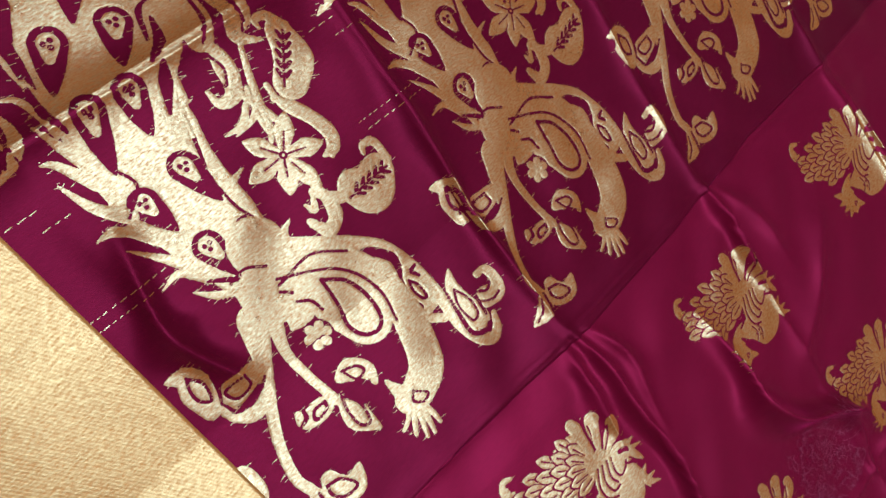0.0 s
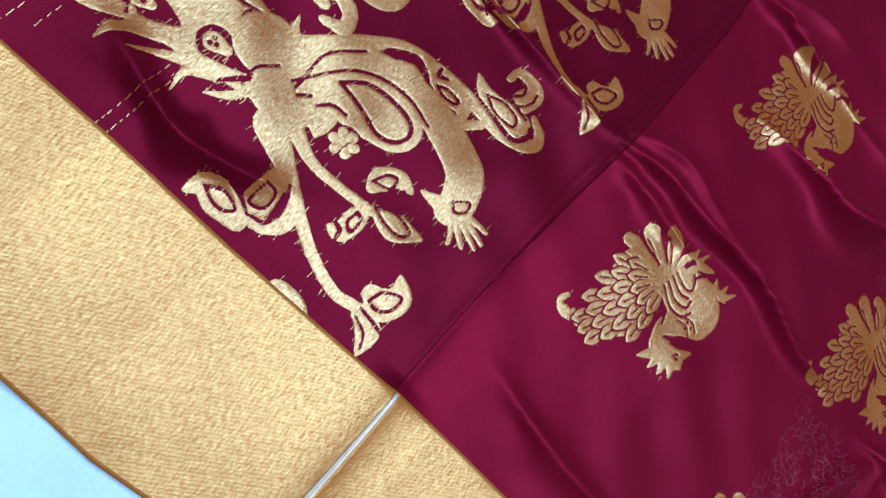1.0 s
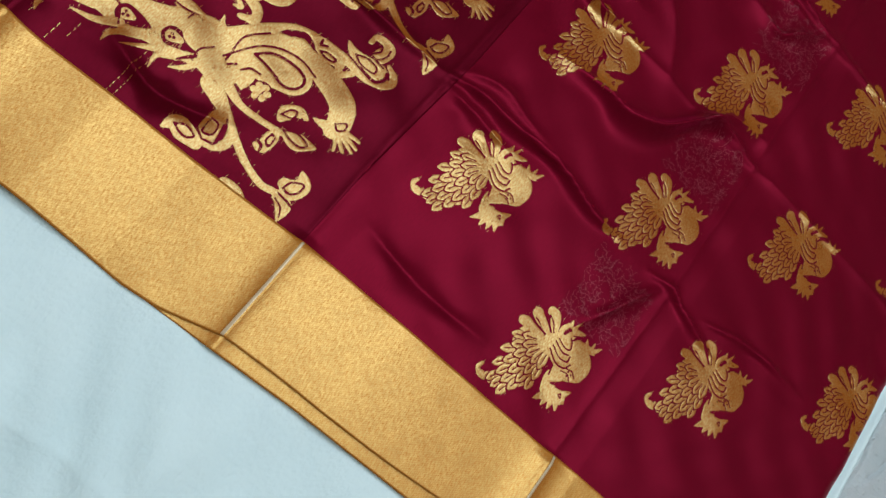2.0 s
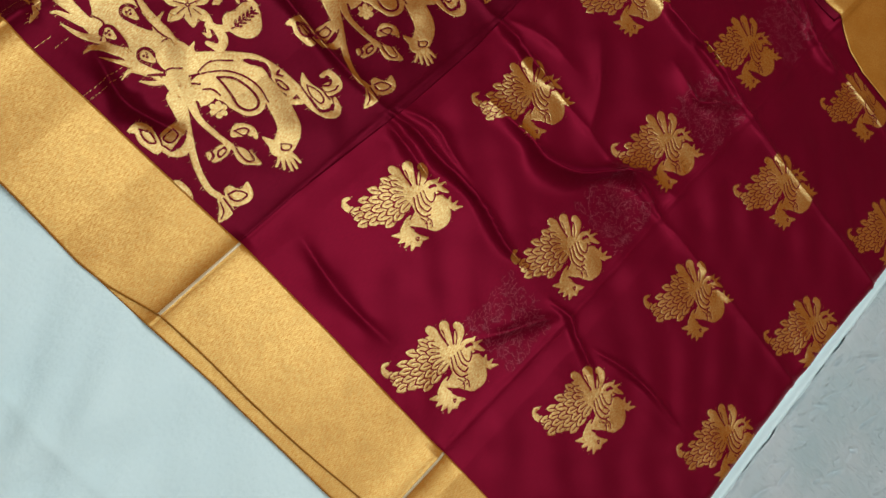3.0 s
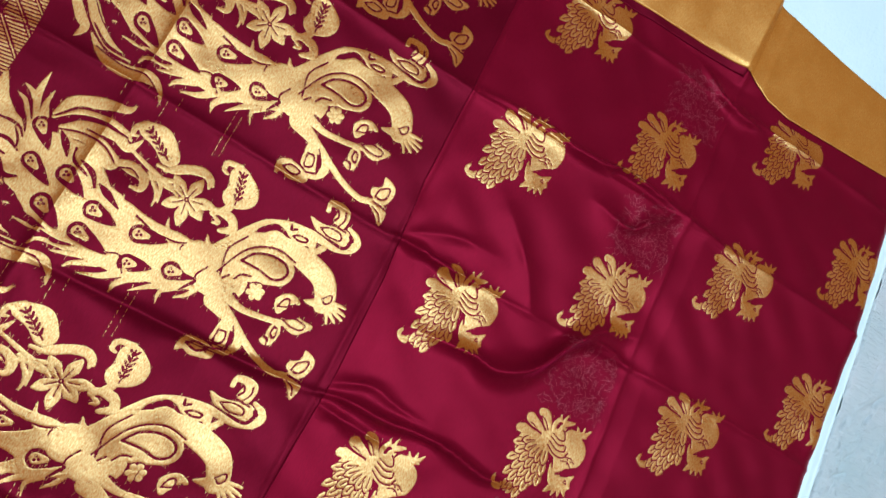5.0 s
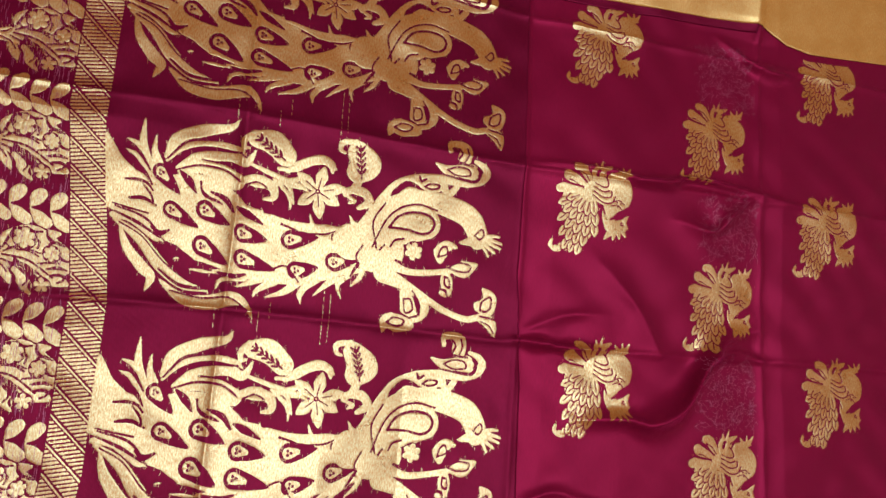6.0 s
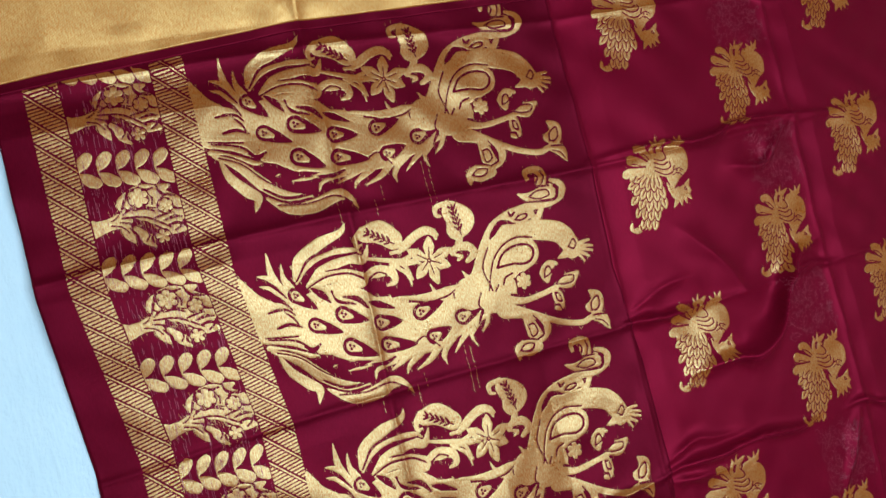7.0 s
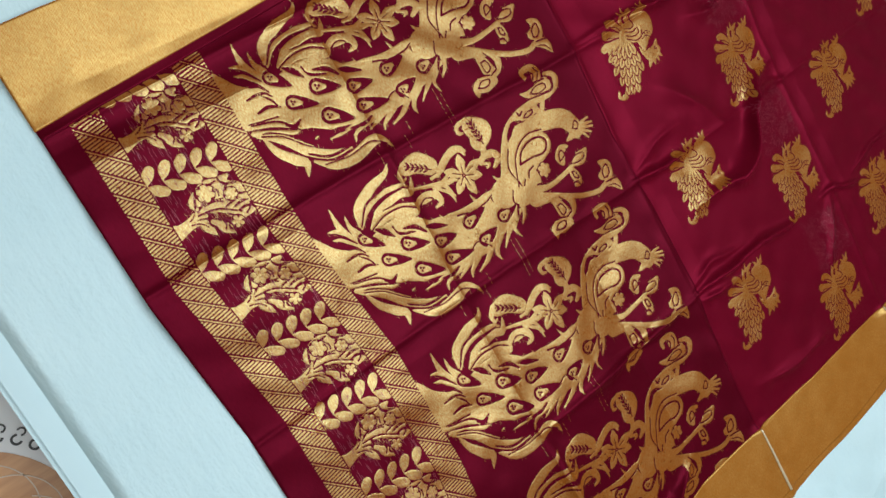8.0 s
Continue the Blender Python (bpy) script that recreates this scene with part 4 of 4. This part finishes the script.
def outer_low(x):
    return np.interp(x, (-0.67, -0.24, -0.1, -0.06, 0.0, 0.12, 0.34, 0.36, 0.69), (-0.146, -0.141, -0.139, -0.134, -0.118, -0.114, -0.100, -0.102, -0.104)) + 0.0015 * np.sin(23 * x)


def outer_high(x):
    return np.interp(x, (-0.67, -0.55, 0.0, 0.33, 0.352, 0.50, 0.69), (0.983, 0.982, 1.03, 1.052, 1.046, 1.036, 1.03)) + 0.0012 * np.sin(19 * x)


strip("silk_field", -0.003, 0.687, lambda x: border_low(x) - 0.01, lambda x: border_high(x) + 0.01, SILK, 0.0028, "maroon silk ground with sharp fold creases")
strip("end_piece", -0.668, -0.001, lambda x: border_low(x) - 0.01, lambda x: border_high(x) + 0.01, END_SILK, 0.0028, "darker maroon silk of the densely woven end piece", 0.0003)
strip("border", -0.669, 0.687, outer_low, border_low, BORDER, 0.003, "broad plain gold zari border", 0.0012)
strip("border", -0.669, 0.687, border_high, outer_high, BORDER, 0.003, "broad plain gold zari border", 0.0022)
# darker silk laid over the ground as the shadow band along the border
strip("shadow_strip", -0.668, 0.346, lambda x: border_high(x) - 0.011, lambda x: border_high(x) + 0.004, END_SILK, 0.003, "narrow maroon silk strip that paints the shadow beside the border", 0.0013)
# the layer folded under shows past the border's edge
strip("under_layer", -0.09, 0.69, lambda x: np.interp(x, (-0.09, 0.0, 0.1, 0.35, 0.69), (-0.138, -0.134, -0.128, -0.122, -0.120)), lambda x: outer_low(x) + 0.012, BORDER, 0.003, "gold zari layer folded under the border", -0.0035)
# light caught on the worn border folds, laid on as pale strips
for c in (0.0, 0.352):
    xs_low = lambda x: outer_low(x) + 0.001
    strip("fold_glint", c - 0.0016, c + 0.0016, xs_low, lambda x: border_low(x) - 0.001, ZARI_GLINT, 0.0008, "pale strip for the glint on the worn fold across the border", 0.0020, 60)

(peacock, peacock_fuzz), (bird, bird_fuzz), (tree, tree_fuzz), sprig = draw_peacock(), draw_bird(), draw_tree(), draw_leaf_pair()
figure, *apart = pieces(peacock)
stray = []


def fray(ends, x, y, low=-9.0, high=9.0):
    """Keeps the stray threads of a motif at x, y that lie on the silk."""
    a, b = ends[0] + (x, y), ends[1] + (x, y)
    a[:, 0] += slip(a[:, 0], a[:, 1])
    b[:, 0] += slip(b[:, 0], b[:, 1])
    for p, q in zip(a, b):
        if low < p[0] < high and border_low(p[0]) + 0.004 < min(p[1], q[1]) and max(p[1], q[1]) < border_high(p[0]) - 0.014:
            stray.append([tuple(p), tuple(q)])


def peacock_at(x, y):
    ob = weave("peacock_motif", figure, x, y, saree, None, "large woven gold peacock with flowering branches")
    if ob:
        fray(peacock_fuzz, x, y)
    for piece in apart:
        weave("flower_sprig", piece, x, y, ob or saree)


for k in range(4):
    peacock_at(-0.130, 0.0885 + 0.2252 * k)
peacock_at(-0.130, 0.0885 - 0.2252)
BIRDS = (
    ((0.044, 0.129), (0.049, 0.351), (0.040, 0.571), (0.056, 0.791)),
    ((0.225, 0.028), (0.239, 0.248), (0.236, 0.466), (0.224, 0.686)),
    ((0.406, 0.131), (0.418, 0.354), (0.409, 0.580), (0.421, 0.804)),
    ((0.597, 0.027), (0.597, 0.248), (0.597, 0.470), (0.595, 0.693)),
)
for row in BIRDS:
    for x, y in row:
        weave("bird_motif", bird, x, y, saree, None, "small woven gold peacock", 0.965)
        fray(bird_fuzz, x, y, -9, 0.683)
for k in range(-6, 4):
    weave("tree_motif", tree, -0.5978, 0.5944 + 0.1127 * k, saree, None, "woven gold flowering tree", band=True)
    fray(tree_fuzz, -0.5978, 0.5944 + 0.1127 * k, -0.60, -0.48)
    for n in range(-2, 4):
        weave("leaf_sprig", sprig, -0.5978 + 0.01875 * n, 0.5944 + 0.1127 * k - 0.002 * n, saree, None, "woven sprig of two gold leaves", band=True)


def draw_stripes(width):
    m = Motif(0, -60, width, 940, 0.9)
    m.add([(width / 2, -60), (width / 2, 940)], [width, width])
    for k in range(-18, 245):
        m.cut([(-2, 3.9 * k), (width + 2, 3.9 * k + 7)], [0.5, 0.5])
    for k in range(-4, 38):
        y = 27.5 * k
        m.add([(-2, y + 37), (width + 2, y - 1)], [2.6, 2.6])
        m.cut([(-2, y + 39), (width + 2, y + 1)], [0.7, 0.7])
        m.cut([(-2, y + 34.5), (width + 2, y - 3.5)], [0.4, 0.4])
    return m.mesh(0.15)


for x, width in ((-0.636, 34), (-0.508, 36)):
    weave("stripe_band", draw_stripes(width), x, 0.0, saree, None, "gold band of slanting stripes")


# ---------------------------------------------------------------- stray and floating threads
def threads(name, lines, wide, mat, label):
    """Thin flat threads that lie on the cloth, each line of several places."""
    co, faces = [], []
    for line in lines:
        p = np.array(line, float)
        way = np.gradient(p, axis=0)
        side = np.stack([-way[:, 1], way[:, 0]], 1)
        side /= np.maximum(np.hypot(*side.T), 1e-9)[:, None]
        at = len(co)
        for q in (p - side * wide / 2, p + side * wide / 2):
            co += np.column_stack([q, relief(q[:, 0], q[:, 1]) + LIFT + 0.0003]).tolist()
        n = len(p)
        faces += [[at + i, at + i + 1, at + n + i + 1, at + n + i] for i in range(n - 1)]
    return tagged(sheet_object(name, np.array(co), faces, mat, saree, label), kind="stuff")


rnd = random.Random(7)
dashes, floats, fringe = [], [], []
for k in range(-1, 4):
    for x, low, high in ((-0.224, 0.115, 0.168), (-0.231, 0.112, 0.172), (-0.29, 0.135, 0.15), (-0.345, 0.12, 0.15), (-0.30, 0.12, 0.14)):
        y = 0.0885 + 0.2252 * k + low
        while y < 0.0885 + 0.2252 * k + high:
            n = rnd.uniform(0.002, 0.006)
            dashes.append([(x + 0.1 * (low - 0.1), y), (x + 0.1 * (low - 0.1) - 0.0004, y + n)])
            y += n + rnd.uniform(0.001, 0.004)
# loose weft behind the trees
weft = []
for _ in range(1500):
    x, y, n = rnd.uniform(-0.600, -0.511), rnd.uniform(0.0, 0.86), rnd.uniform(0.004, 0.014)
    weft.append([(x + float(slip(x, y)), y), (x + float(slip(x, y)) + rnd.uniform(-0.0004, 0.0004), y + n)])
# the weft of the layer below shows as scribbled figures beside the crease
for low in (0.138, 0.362, 0.580, 0.790):
    for _ in range(300):
        x, y, a = rnd.uniform(0.252, 0.344), low + 0.088 * rnd.random(), rnd.uniform(0, 6.28)
        line, bend = [], rnd.uniform(-0.7, 0.7)
        for _ in range(6):
            line.append((x, y))
            a += bend + rnd.uniform(-0.3, 0.3)
            x, y = x + 0.0021 * math.cos(a), y + 0.0021 * math.sin(a)
        floats.append([(min(u, 0.346), v) for u, v in line])
threads("loose_thread", dashes, 0.0005, ZARI, "short gold thread dashes between the peacocks")
threads("stray_thread", stray, 0.0003, ZARI, "short stray gold threads along the woven figures")
threads("weft_thread", weft, 0.00035, FLOATS, "loose pale weft between the woven trees")
threads("floating_thread", floats, 0.0003, FLOATS, "fine pale threads showing through the silk")
